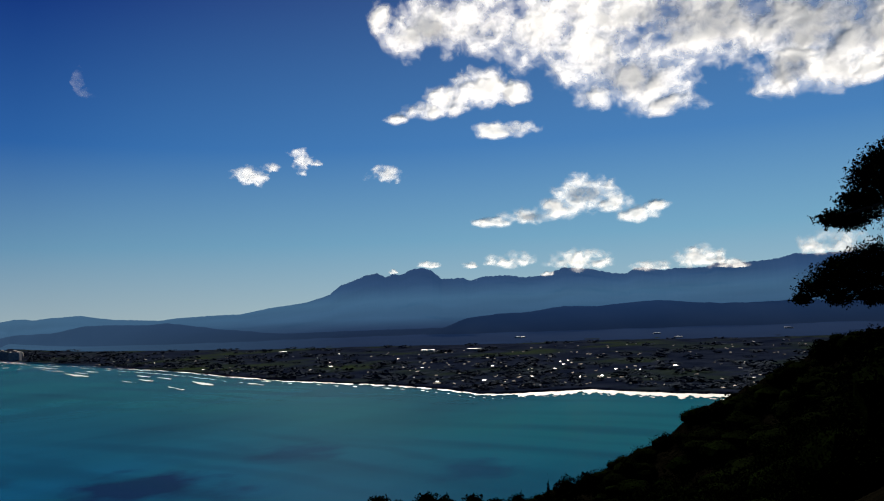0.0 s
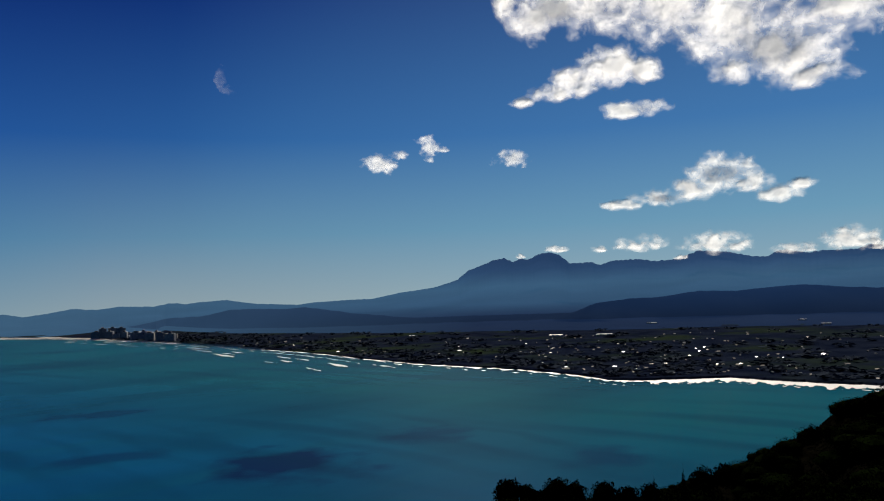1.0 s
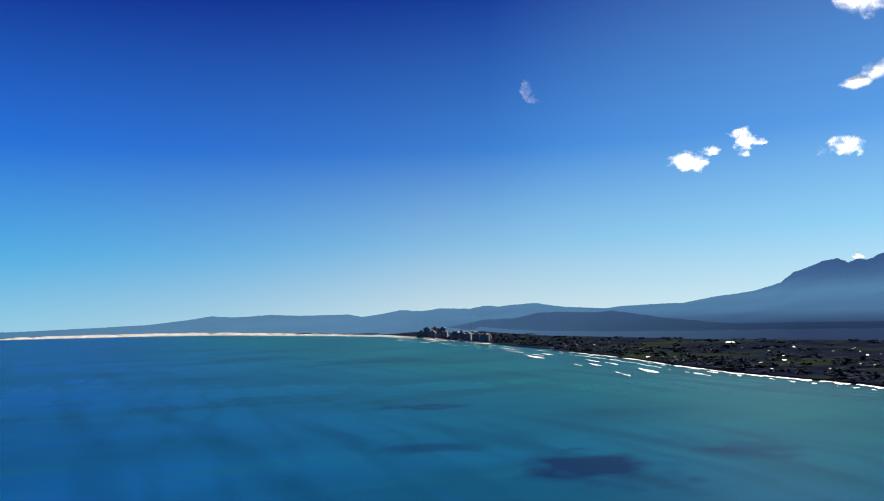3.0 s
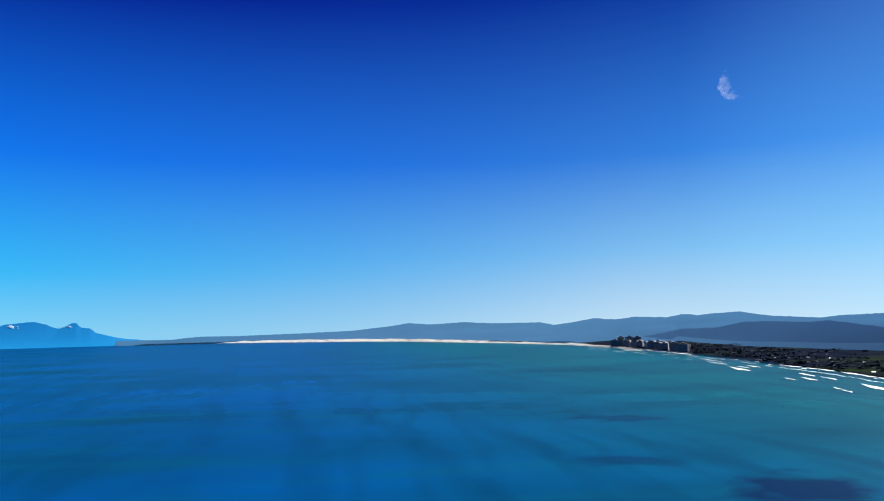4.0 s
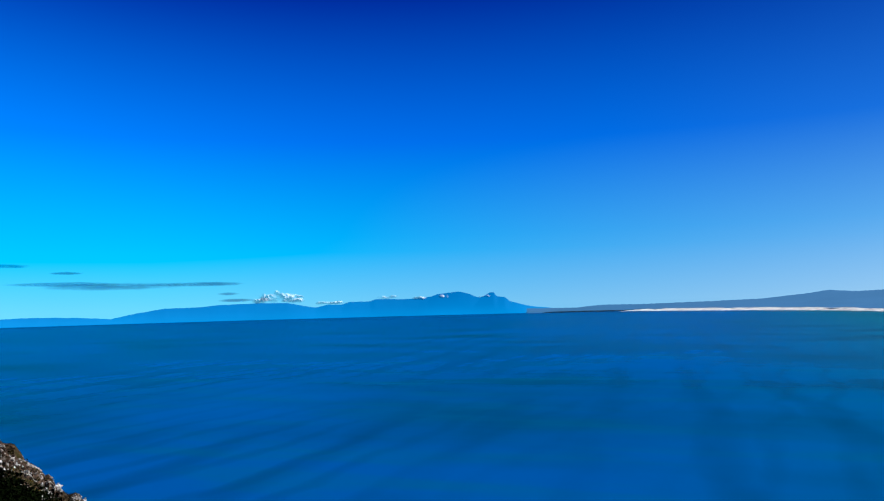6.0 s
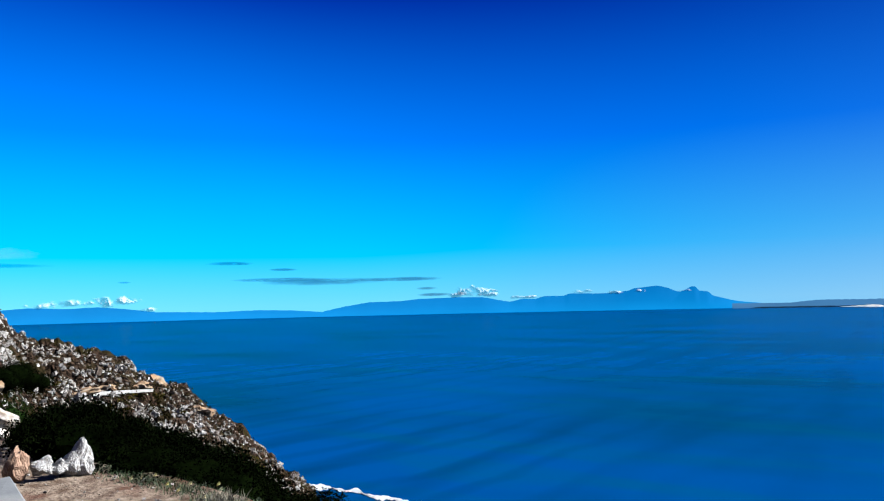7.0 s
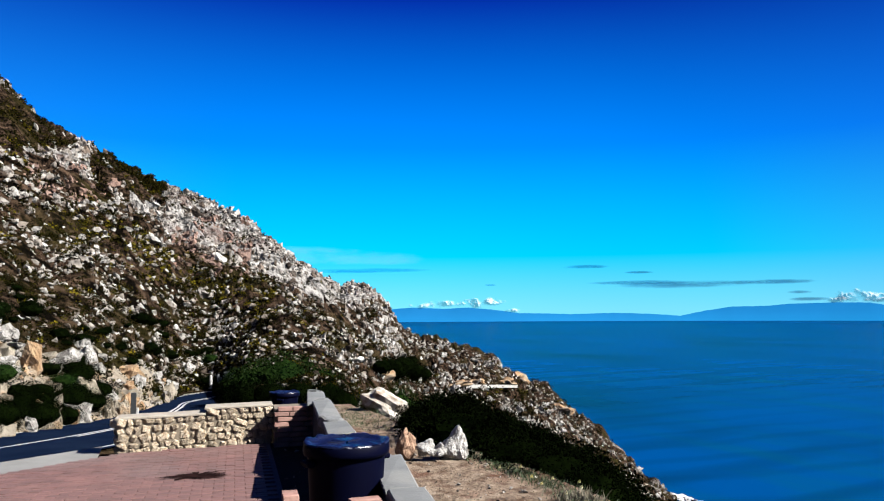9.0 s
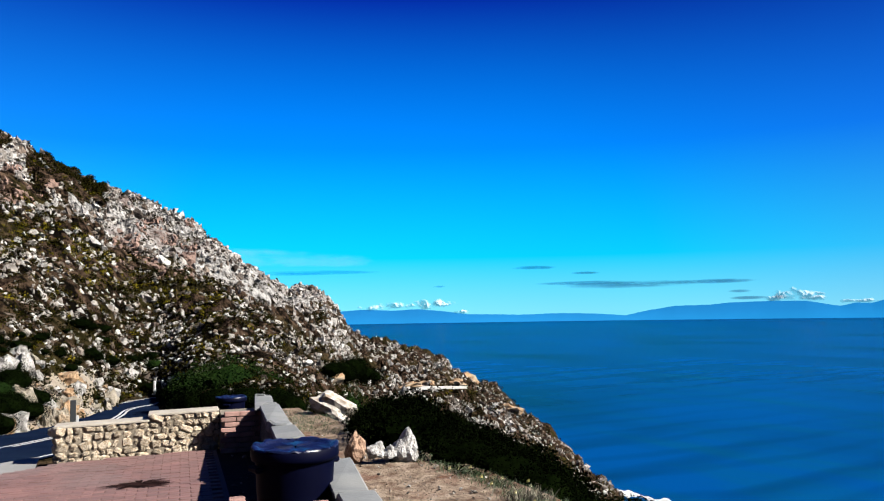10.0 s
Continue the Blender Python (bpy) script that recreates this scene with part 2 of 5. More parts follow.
def sea_material():
    """Turquoise over the shallow sand of the bay's head, deep blue further out; long swells painted as dark bands, weed
    beds and wind streaks.
    """
    m = bpy.data.materials.new("sea")
    m.use_nodes = True
    n, l = m.node_tree.nodes, m.node_tree.links
    p = n["Principled BSDF"]
    p.inputs["IOR"].default_value, p.inputs["Roughness"].default_value = 1.33, 0.27
    p.inputs["Specular IOR Level"].default_value = 0.002
    tc = n.new("ShaderNodeTexCoord")

    def tex(scale, rot, detail, lo, hi):
        mp, t, r = n.new("ShaderNodeMapping"), n.new("ShaderNodeTexNoise"), n.new("ShaderNodeMapRange")
        mp.inputs["Rotation"].default_value, mp.inputs["Scale"].default_value = (0, 0, radians(rot)), scale
        t.inputs["Scale"].default_value, t.inputs["Detail"].default_value = 1.0, detail
        r.inputs["From Min"].default_value, r.inputs["From Max"].default_value = lo, hi
        l.new(tc.outputs["Object"], mp.inputs["Vector"])
        l.new(mp.outputs[0], t.inputs["Vector"])
        l.new(t.outputs["Fac"], r.inputs["Value"])
        return r.outputs[0]

    def mix(f, x, y):
        k = n.new("ShaderNodeMix")
        k.data_type = "RGBA"
        l.new(f, k.inputs["Factor"])
        for s, v in ((k.inputs["A"], x), (k.inputs["B"], y)):
            if isinstance(v, tuple):
                s.default_value = (*v, 1)
            else:
                l.new(v, s)
        return k.outputs["Result"]

    sx, sh = n.new("ShaderNodeSeparateXYZ"), n.new("ShaderNodeMapRange")
    l.new(tc.outputs["Object"], sx.inputs[0])
    sh.inputs["From Min"].default_value, sh.inputs["From Max"].default_value = -60, 380
    l.new(sx.outputs["X"], sh.inputs["Value"])
    col = mix(sh.outputs[0], (0.0003, 0.0220, 0.088), (0.0006, 0.0335, 0.0490))
    col = mix(tex((0.0035, 0.006, 1), 15, 5, 0.42, 0.75), col, (0.0004, 0.014, 0.030))
    col = mix(tex((0.006, 0.03, 1), 35, 4, 0.5, 0.95), col, (0.0008, 0.030, 0.056))
    # weed beds: a few dark patches close in
    for cx, cy, rx, ry in ((191, 290, 40, 42), (283, 186, 26, 24), (214, 542, 46, 26), (277, 291, 26, 30), (150, 377, 34, 20)):
        mp, nz, ln, r = n.new("ShaderNodeMapping"), n.new("ShaderNodeTexNoise"), n.new("ShaderNodeVectorMath"), n.new("ShaderNodeMapRange")
        ln.operation = "LENGTH"
        mp.vector_type = "TEXTURE"
        mp.inputs["Location"].default_value, mp.inputs["Scale"].default_value = (cx, cy, 0), (rx, ry, 1)
        mp.inputs["Rotation"].default_value = (0, 0, -math.atan2(cx, cy))
        l.new(tc.outputs["Object"], mp.inputs["Vector"])
        l.new(mp.outputs[0], ln.inputs[0])
        nz.inputs["Scale"].default_value, nz.inputs["Detail"].default_value = 0.035, 6
        l.new(tc.outputs["Object"], nz.inputs["Vector"])
        s = n.new("ShaderNodeMath")
        s.operation = "MULTIPLY_ADD"
        s.inputs[1].default_value = 2.2
        l.new(nz.outputs["Fac"], s.inputs[0])
        l.new(ln.outputs["Value"], s.inputs[2])
        r.inputs["From Min"].default_value, r.inputs["From Max"].default_value = 2.1, 1.5
        r.inputs["To Max"].default_value = 0.9 if cx == 191 else 0.5
        l.new(s.outputs[0], r.inputs["Value"])
        col = mix(r.outputs[0], col, (0.001, 0.006, 0.026))
    # long swells: two sets of soft bands of painted shade, and a light chop
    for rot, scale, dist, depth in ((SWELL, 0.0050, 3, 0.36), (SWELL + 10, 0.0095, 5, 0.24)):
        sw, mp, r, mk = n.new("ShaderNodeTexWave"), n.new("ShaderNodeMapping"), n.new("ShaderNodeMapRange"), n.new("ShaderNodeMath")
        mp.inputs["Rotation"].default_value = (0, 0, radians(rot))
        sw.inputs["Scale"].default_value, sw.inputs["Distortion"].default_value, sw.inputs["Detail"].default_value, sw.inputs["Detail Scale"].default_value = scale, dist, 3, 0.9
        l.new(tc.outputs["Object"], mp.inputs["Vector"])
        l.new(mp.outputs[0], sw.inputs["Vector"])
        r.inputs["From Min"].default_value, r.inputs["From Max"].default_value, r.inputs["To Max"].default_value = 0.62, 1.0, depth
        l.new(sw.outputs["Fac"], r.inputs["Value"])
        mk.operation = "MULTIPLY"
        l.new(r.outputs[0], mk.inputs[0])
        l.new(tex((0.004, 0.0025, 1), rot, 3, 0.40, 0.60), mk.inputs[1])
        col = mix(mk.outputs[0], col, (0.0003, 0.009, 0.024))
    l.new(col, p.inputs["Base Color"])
    k2 = n.new("ShaderNodeBump")
    k2.inputs["Strength"].default_value, k2.inputs["Distance"].default_value = 0.12, 0.6
    l.new(tex((0.05, 0.14, 1), 28, 5, 0, 1), k2.inputs["Height"])
    l.new(k2.outputs[0], p.inputs["Normal"])
    return m


M_sea = sea_material()

# ---- the sea: one sheet to the far shores ----
FAR = 4872.0
rings = [0, 20, 60, 150, 300, 500, 800, 1200, 1800, 2600, 3600, FAR]
v, f = sheet([[polar(a, max(d, 0.01), 0) for a in range(0, 361, 3)] for d in rings])
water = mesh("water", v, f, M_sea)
tagged(water, "wide teal blue bay with low swell lines", "sea", kind="structure")

# ---- the far shore, plain and mountains ----
SHORE = [(-104, 600), (-95, 595), (-75.1, 590), (-71.4, 599), (-67.5, 618), (-65.5, 634), (-63.4, 627), (-59.3, 618), (-57.2, 625), (-55.1, 664), (-51, 726), (-46.8, 780), (-42.8, 845), (-38.8, 960), (-35, 1130), (-31.4, 1290), (-27.7, 1545), (-25.2, 1749), (-22.6, 1977), (-21.1, 2135), (-17.7, 2518), (-13.8, 2855), (-9.7, 3222), (-5.6, 3731), (-1.4, 4089), (2.8, 4346), (7, 4659), (11.1, 4796), (15.1, 4850), (22.5, 4850)]
CREST = [(-110, 3.2), (-92, 3), (-85.04, 2.75), (-80.79, 2.68), (-79.75, 2.79), (-78.68, 2.52), (-77.23, 2.41), (-75.75, 2.31), (-74.64, 2.45), (-73.87, 2.18), (-71.95, 2.25), (-70.97, 2.14), (-69.61, 2.42), (-69, 2.33), (-68.38, 1.99), (-67.38, 2.12), (-65.98, 2.48), (-63.93, 2.71), (-62.45, 2.2), (-60.98, 2.1), (-59.73, 2.32), (-57.83, 2.28), (-56.97, 2.02), (-56.35, 2.26), (-54.82, 2.24), (-54.04, 2.91), (-53.33, 3.15), (-52.56, 3.05), (-51.74, 2.66), (-51.2, 2.77), (-50.55, 2.54), (-50.02, 2.85), (-49.17, 2.76), (-47.9, 2.26), (-47.27, 2.07), (-46.32, 1.34), (-44.74, 0.88), (-41.94, 0.58), (-39.9, 0.21), (-35.56, 0.15), (-34.51, 0.02), (-31.57, 0.17), (-29.47, 0.54), (-27.77, 0.47), (-26.56, 0.37), (-26.08, 0.45), (-25.53, 0.47), (-24.46, 0.27), (-22.3, 0.37), (-20.82, 0.21), (-19.32, 0.33), (-17.77, 0.05), (-16.4, -0.08), (-15.43, 0.15), (-11.82, 0.15), (-9.78, 0.29), (-7.28, 0.18), (-5.62, 0.3), (-4.35, 0.12), (-1.39, -0.18), (7, -0.36), (15.06, -0.28)]
FOOT = [(-110, -0.4), (-82.59, -0.52), (-79.18, -0.37), (-77.04, -0.44), (-73.71, -0.34), (-70.64, -0), (-68.26, -0.1), (-66.23, -0.27), (-63.78, -0.16), (-61.27, -0.48), (-58.75, -0.54), (-56.64, -0.75), (-54.67, -1.42), (-42.86, -1.32), (-38.9, -0.84), (-35.08, -0.22), (-33.23, -0.26), (-31.43, -0.17), (-29.68, -0.17), (-27.64, -0.56)]
BASE = [(-110, -2.5), (-75.43, -2.49), (-67.73, -2.26), (-59.52, -2.04), (-54.64, -2.09), (-51.1, -2.03), (-46.93, -1.92), (-42.85, -1.85), (-35.06, -1.72), (-27.97, -1.32), (-25.19, -1.04), (-24.72, -1.24), (-21.01, -0.96)]


def shore_d(az):
    return prof(az, SHORE) * (1 + 0.006 * fbm(az * 1.5, 1))


def base_d(az):
    """Distance at which the plain ends and the slopes begin."""
    s = prof(az, SHORE)
    b = min(max(64 / math.tan(radians(-prof(az, BASE))), s + 0.35 * (4700 - s)), 4600)
    return s + 30 + max(30, b - s) * (1 - step(-22, -17, az))


def far_plain(az):
    """Distance at which the plain gives way to the backdrop with its painted haze."""
    return prof(az, SHORE) + 0.5 * (base_d(az) - prof(az, SHORE))


def plain_z(az, d):
    """Height of the plain behind the beach."""
    s = prof(az, SHORE)
    u = min(1, max(0, (d - s) / (base_d(az) - s)))
    return 2 + 5 * u + 2.5 * u * fbm(d * 0.004, az * 0.3, 3)


rows = []
for i in range(1191):
    az = -104 + 0.1 * i
    s, b = shore_d(az), base_d(az)
    rows.append([polar(az, s - 4, -3)] + [polar(az, d, plain_z(az, d)) for d in [s + (far_plain(az) + 60 - s) * (j / 42) ** 1.5 for j in range(43)]])
v, f = sheet(rows)
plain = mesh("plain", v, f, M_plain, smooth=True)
tagged(plain, "far coastal plain of dark fields and gardens", "landscape", kind="structure")

rows = []
for i in range(1488):
    az = -104 + 0.08 * i
    b = base_d(az) - 10
    peak = 70 + 4700 * math.tan(radians(prof(az, CREST) + (0.02 + 0.035 * step(-44, -50, az)) * fbm(az * 4.1, 7.0, 0, 5, 0.65)))
    c = far_plain(az)
    r = [polar(az, c + (b - c) * j / 8, plain_z(az, c + (b - c) * j / 8) + 0.2) for j in range(8)]
    for j in range(31):
        q = j / 30
        d = b + (4700 - b) * q
        x, y, _ = polar(az, d, 0)
        rib = abs(fbm(x * 0.0035, y * 0.0035, 6, 5))
        r.append(polar(az, d, plain_z(az, b) * step(15, 13, az) + (peak * step(15, 9, az) - 7) * q ** 1.5 * (1 - 0.07 * rib * math.sin(math.pi * q))))
    rows.append(r + [polar(az, 4872, 0.6 * peak)])
v, f = sheet(rows)
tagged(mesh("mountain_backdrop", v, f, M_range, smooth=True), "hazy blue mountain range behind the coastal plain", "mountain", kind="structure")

rows = []
for i in range(821):
    az = -104 + 0.1 * i
    b = base_d(az) + 60
    peak = 70 + b * math.tan(radians(prof(az, FOOT) + 0.05 * fbm(az * 0.9, 2.0)))
    k = step(-22, -26, az)
    rows.append([polar(az, b + 300 * (q - 1), 4 + max(-6, peak - 4) * k * math.sin(0.5 * math.pi * min(1, q)) ** 1.3 * (1 if q <= 1 else 1 - 0.5 * (q - 1))) for q in (0, 0.15, 0.3, 0.45, 0.6, 0.75, 0.9, 1.0, 1.2, 1.6)])
v, f = sheet(rows)
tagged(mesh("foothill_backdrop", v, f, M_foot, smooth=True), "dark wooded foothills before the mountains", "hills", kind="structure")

PEN = [(12, -0.6), (14.54, -0.33), (15.27, -0.16), (16.2, 0.1), (16.56, 0.43), (17.12, 0.48), (17.41, 0.81), (17.68, 0.78), (18.35, 0.44), (18.66, 0.48), (19.23, 0.74), (20.01, 0.93), (20.6, 0.86), (21.59, 0.77), (22, 0.61), (23.01, 0.47), (24.22, 0.46), (26.27, 0.51), (26.68, 0.35), (28.13, 0.35), (28.77, 0.15), (29.81, 0.18), (30.65, -0.02), (32.7, 0.37), (34.45, 0.41), (37.35, 0.35), (38.85, 0.22), (41.14, 0.18), (43.1, -0.11), (44.7, -0.45), (46.71, -0.3), (49.16, -0.22), (52.49, -0.29), (56.27, -0.19), (58.37, 0.09), (60.06, 0.25), (61.75, 0.15), (64.27, 0.27), (65.93, 0.13), (70, 0.1), (90, -0.1)]
rows = []
for i in range(781):
    az = 12 + 0.1 * i
    top = 70 + FAR * math.tan(radians(prof(az, PEN) + 0.02 * fbm(az * 2.6, 4.4)))
    rows.append([polar(az, FAR - 14 + 70 * q, max(top, 2) * (q ** 0.8) * (1 + 0.05 * (1 - q) * fbm(az * 2, q * 3)) - 1) for q in (0, 0.15, 0.3, 0.5, 0.75, 1)])
v, f = sheet(rows)
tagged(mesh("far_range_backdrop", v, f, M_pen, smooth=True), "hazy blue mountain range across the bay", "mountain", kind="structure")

# ---- the lookout's own mountainside ----
RIDGE = [(40, -15), (45.5, -12.85), (47.8, -11.35), (49.3, -9.85), (50.5, -8.55), (52.9, -6.78), (54.5, -5.58), (56.4, -4.77), (59.1, -2.92), (62.4, -2.01), (64.5, -1.6), (65.8, -0.1), (66.6, 1.37), (67.9, 2.1), (69.6, 2.0), (72.1, 3.04), (74.1, 4.7), (76.6, 6.3), (79.7, 8.2), (82.8, 9.35), (86.1, 10.8), (90, 12.86), (92.4, 15.1), (100, 19), (120, 24), (180, 28), (240, 24), (262, 14), (270, 4), (274.4, -1.25), (275.4, -2.15), (278.9, -2.85), (281.1, -4.54), (283.7, -6.23), (287.2, -7.32), (289.5, -9.41), (296.5, -12.96), (301.6, -14.41), (311.6, -15.03), (320, -18), (400, -18)]


def level(x, y):
    """The lookout's paved level: it falls gently away along bearing 77."""
    return 70 - 1.72 - 0.02 * max(-8, (-x * math.sin(radians(77)) + y * math.cos(radians(77))))


def road_z(u):
    """Height of the road at the distance u along bearing 77."""
    return 70 - 3.0 - 0.066 * (u - 19) if u < 42 else 70 - 4.5 + 0.02 * (u - 42)


EDGE = [(40, 6), (45, 6.3), (52, 8.0), (57.2, 9.7), (61, 10.8), (66, 14.5), (72, 20), (74, 28), (76, 37), (79, 46), (80.5, 45), (83, 33), (86, 27), (92, 22), (98, 20), (110, 14), (240, 12), (262, 9), (275, 7), (320, 6), (400, 6)]
GULLY = [(40, 6), (46, 12), (60, 16), (66, 9), (72, 3), (78, 0), (265, 0), (285, 5), (300, 4), (320, 0)]


def apron(az, d):
    """Everything that lies before the slopes: terrace, bay and road bed."""
    x, y, _ = polar(az, d, 0)
    u = d * math.cos(radians(az - 77))
    z = level(x, y) - 0.06
    a = az % 360
    if 40 < a < 130:
        z -= 0.3 * step(12.3, 13.2, u) * step(70, 73, a)
        k = step(75, 79, a) * step(12.0, 15.0, d) * (1 - step(104, 118, a))
        z += k * (min(z, road_z(max(u, 17)) - 0.05) - z)
    return z


def ground_z(az, d):
    a = az % 360
    if a < 40:
        a += 360
    x, y, _ = polar(az, d, 0)
    edge = prof(a, EDGE)
    if d <= edge:
        return apron(az, d)
    base = apron(az, edge)
    if a >= 318:
        return max(-6, base - (d - edge) * 0.62)
    dc = 300 if a < 130 else 300 - 238 * step(240, 275, a)
    zc = 70 + dc * math.tan(radians(prof(a, RIDGE)))
    s = (d - edge) / (dc - edge)
    near = min(1, dc / 300)
    crag = fbm(a * 1.3, 9) * 2.0 * near
    if s <= 1:
        p = prof(a, [(60, 1.0), (80, 1.04), (130, 1.1)])
        z = base + (zc - base) * s ** p - prof(a, GULLY) * math.sin(math.pi * s) ** 0.8
        n1 = fbm(x * 0.02, y * 0.02, 0.5) * 5 + abs(fbm(x * 0.09, y * 0.09, 1.5, 4)) * 5 - 1.5
        z += n1 * step(0.03, 0.3, s) * (1 - 0.75 * step(0.8, 1, s)) * near
        z += fbm(x * 0.25, y * 0.25) * 1.1 * step(0.02, 0.12, s) * min(1, dc / 200) + crag * step(0.7, 1, s)
        if a < 46:
            z += (min(z, base - (d - edge) * 0.62) - z) * (1 - step(41.5, 45.5, a))
        return max(z, -6)
    drop = 0.75 if a < 130 or a > 240 else 0.0
    return max(-6, zc + crag - (d - dc) * drop - (d - dc) ** 2 * 0.002)


ds = [0.02, 1.5, 3, 5, 6, 7, 8, 9, 10, 11, 12] + [12 * (300 / 12) ** (i / 110) for i in range(1, 111)] + [310, 325, 350, 390, 440]
azs = [40 + 0.2 * i for i in range(301)] + [100 + 2 * i for i in range(1, 71)] + [240 + 0.5 * i for i in range(1, 171)] + [325 + 3 * i for i in range(1, 26)]
v, f = sheet([[polar(a, d, ground_z(a, d)) for d in ds] for a in azs])
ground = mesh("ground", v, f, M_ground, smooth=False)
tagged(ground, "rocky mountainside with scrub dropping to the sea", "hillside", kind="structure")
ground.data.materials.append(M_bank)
ground.data.materials.append(mat("crag", (0.02, 0.018, 0.016), (0.50, 0.48, 0.46), 0.7, 0.95, 1.0, 0.9, c=(0.16, 0.095, 0.075), cscale=0.05, lo=0.36, hi=0.56, dist=1.6, spec=0.1))
# near-black ground: the backlit slope's shade is put into the colour
ground.data.materials.append(mat("slope_shade", (0.0015, 0.0015, 0.001), (0.005, 0.0045, 0.003), 0.8, 1.0, 0.8, 2.0, dist=0.4, spec=0.0))
for q in ground.data.polygons:
    c = q.center
    a, d = math.degrees(math.atan2(-c.x, c.y)) % 360, math.hypot(c.x, c.y)
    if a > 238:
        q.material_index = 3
    elif 82.5 < a < 112 and 0.4 < d - prof(a, EDGE) < 7.5 + 3.5 * noise.noise((a * 0.5, d * 0.15, 3)):
        q.material_index = 1
    elif 58 < a < 99 and d > 120:
        el = math.degrees(math.atan2(c.z - 70, d))
        if el > 0.6 + 0.42 * max(0, a - 72) + 1.2 * noise.noise((a * 0.4, el * 0.5, 3)) and not (82 < a < 87 and el > 7.6) and not (a > 88 and el > 11):
            q.material_index = 2


def on_hill(az, el, near=24):
    """Where the sight line at az, el from the lookout meets the mountainside."""
    for i in range(400):
        d = near * (300 / near) ** (i / 400)
        if ground_z(az, d) >= 70 + d * math.tan(radians(el)):
            return d
    return 300.0

# ---- clouds ----
def cloud_material(name, a, b, t0=0.0, t1=0.8, fray=1.0, soft=0.9, thin=1.0):
    """Thin edges let the sun through, thick hearts are grey; fine noise frays the outline."""
    m = bpy.data.materials.new(name)
    m.use_nodes = True
    n, l = m.node_tree.nodes, m.node_tree.links
    n.remove(n["Principled BSDF"])
    at, core, tc = n.new("ShaderNodeAttribute"), n.new("ShaderNodeAttribute"), n.new("ShaderNodeTexCoord")
    at.attribute_name, core.attribute_name = "depth", "core"
    tr, df, clear, m1, m2 = n.new("ShaderNodeBsdfTranslucent"), n.new("ShaderNodeBsdfDiffuse"), n.new("ShaderNodeBsdfTransparent"), n.new("ShaderNodeMixShader"), n.new("ShaderNodeMixShader")
    tr.inputs["Color"].default_value = (*a, 1)
    df.inputs["Color"].default_value = (*b, 1)

    def frayed(source, scale, amount, lo, hi, to0, to1):
        nz, ma, mr = n.new("ShaderNodeTexNoise"), n.new("ShaderNodeMath"), n.new("ShaderNodeMapRange")
        nz.inputs["Scale"].default_value, nz.inputs["Detail"].default_value, nz.inputs["Roughness"].default_value, nz.inputs["Distortion"].default_value = scale, 9, 0.62, 0.6
        l.new(tc.outputs["Object"], nz.inputs["Vector"])
        ma.operation = "MULTIPLY_ADD"
        ma.inputs[1].default_value = amount
        l.new(nz.outputs["Fac"], ma.inputs[0])
        l.new(source, ma.inputs[2])
        mr.interpolation_type = "SMOOTHSTEP"
        mr.inputs["From Min"].default_value, mr.inputs["From Max"].default_value = lo + 0.5 * amount, hi + 0.5 * amount
        mr.inputs["To Min"].default_value, mr.inputs["To Max"].default_value = to0, to1
        l.new(ma.outputs[0], mr.inputs["Value"])
        return mr.outputs[0]

    l.new(frayed(core.outputs["Fac"], 0.006, 1.3, 0.05, 1.2, t0, t1), m1.inputs[0])
    l.new(tr.outputs[0], m1.inputs[1])
    l.new(df.outputs[0], m1.inputs[2])
    l.new(frayed(at.outputs["Fac"], 0.013, fray, -0.1, soft, 0.0, thin), m2.inputs[0])
    l.new(clear.outputs[0], m2.inputs[1])
    l.new(m1.outputs[0], m2.inputs[2])
    l.new(m2.outputs[0], n["Material Output"].inputs["Surface"])
    return m


M_cloud = cloud_material("cloud", (0.36, 0.37, 0.39), (0.38, 0.39, 0.42), 0.06, 0.66, fray=1.1, soft=1.15)

M_puff = cloud_material("thin_cumulus", (0.40, 0.41, 0.42), (0.42, 0.43, 0.45), 0.1, 0.75, fray=2.0, soft=1.5)
M_wisp = cloud_material("wisp", (0.5, 0.5, 0.5), (0.5, 0.5, 0.5), fray=1.6, soft=1.2, thin=0.06)
M_torn = cloud_material("torn_cloud", (0.40, 0.41, 0.42), (0.42, 0.43, 0.45), 0.1, 0.6, fray=2.6, soft=1.5, thin=0.85)
M_lit = cloud_material("front_lit_cloud", (0.3, 0.32, 0.34), (0.30, 0.32, 0.34), 1.0, 1.0, fray=1.6, soft=1.2, thin=0.6)
M_veil = cloud_material("veil", (0.3, 0.36, 0.40), (0.30, 0.36, 0.40), 1.0, 1.0, fray=0.8, soft=1.4, thin=0.16)


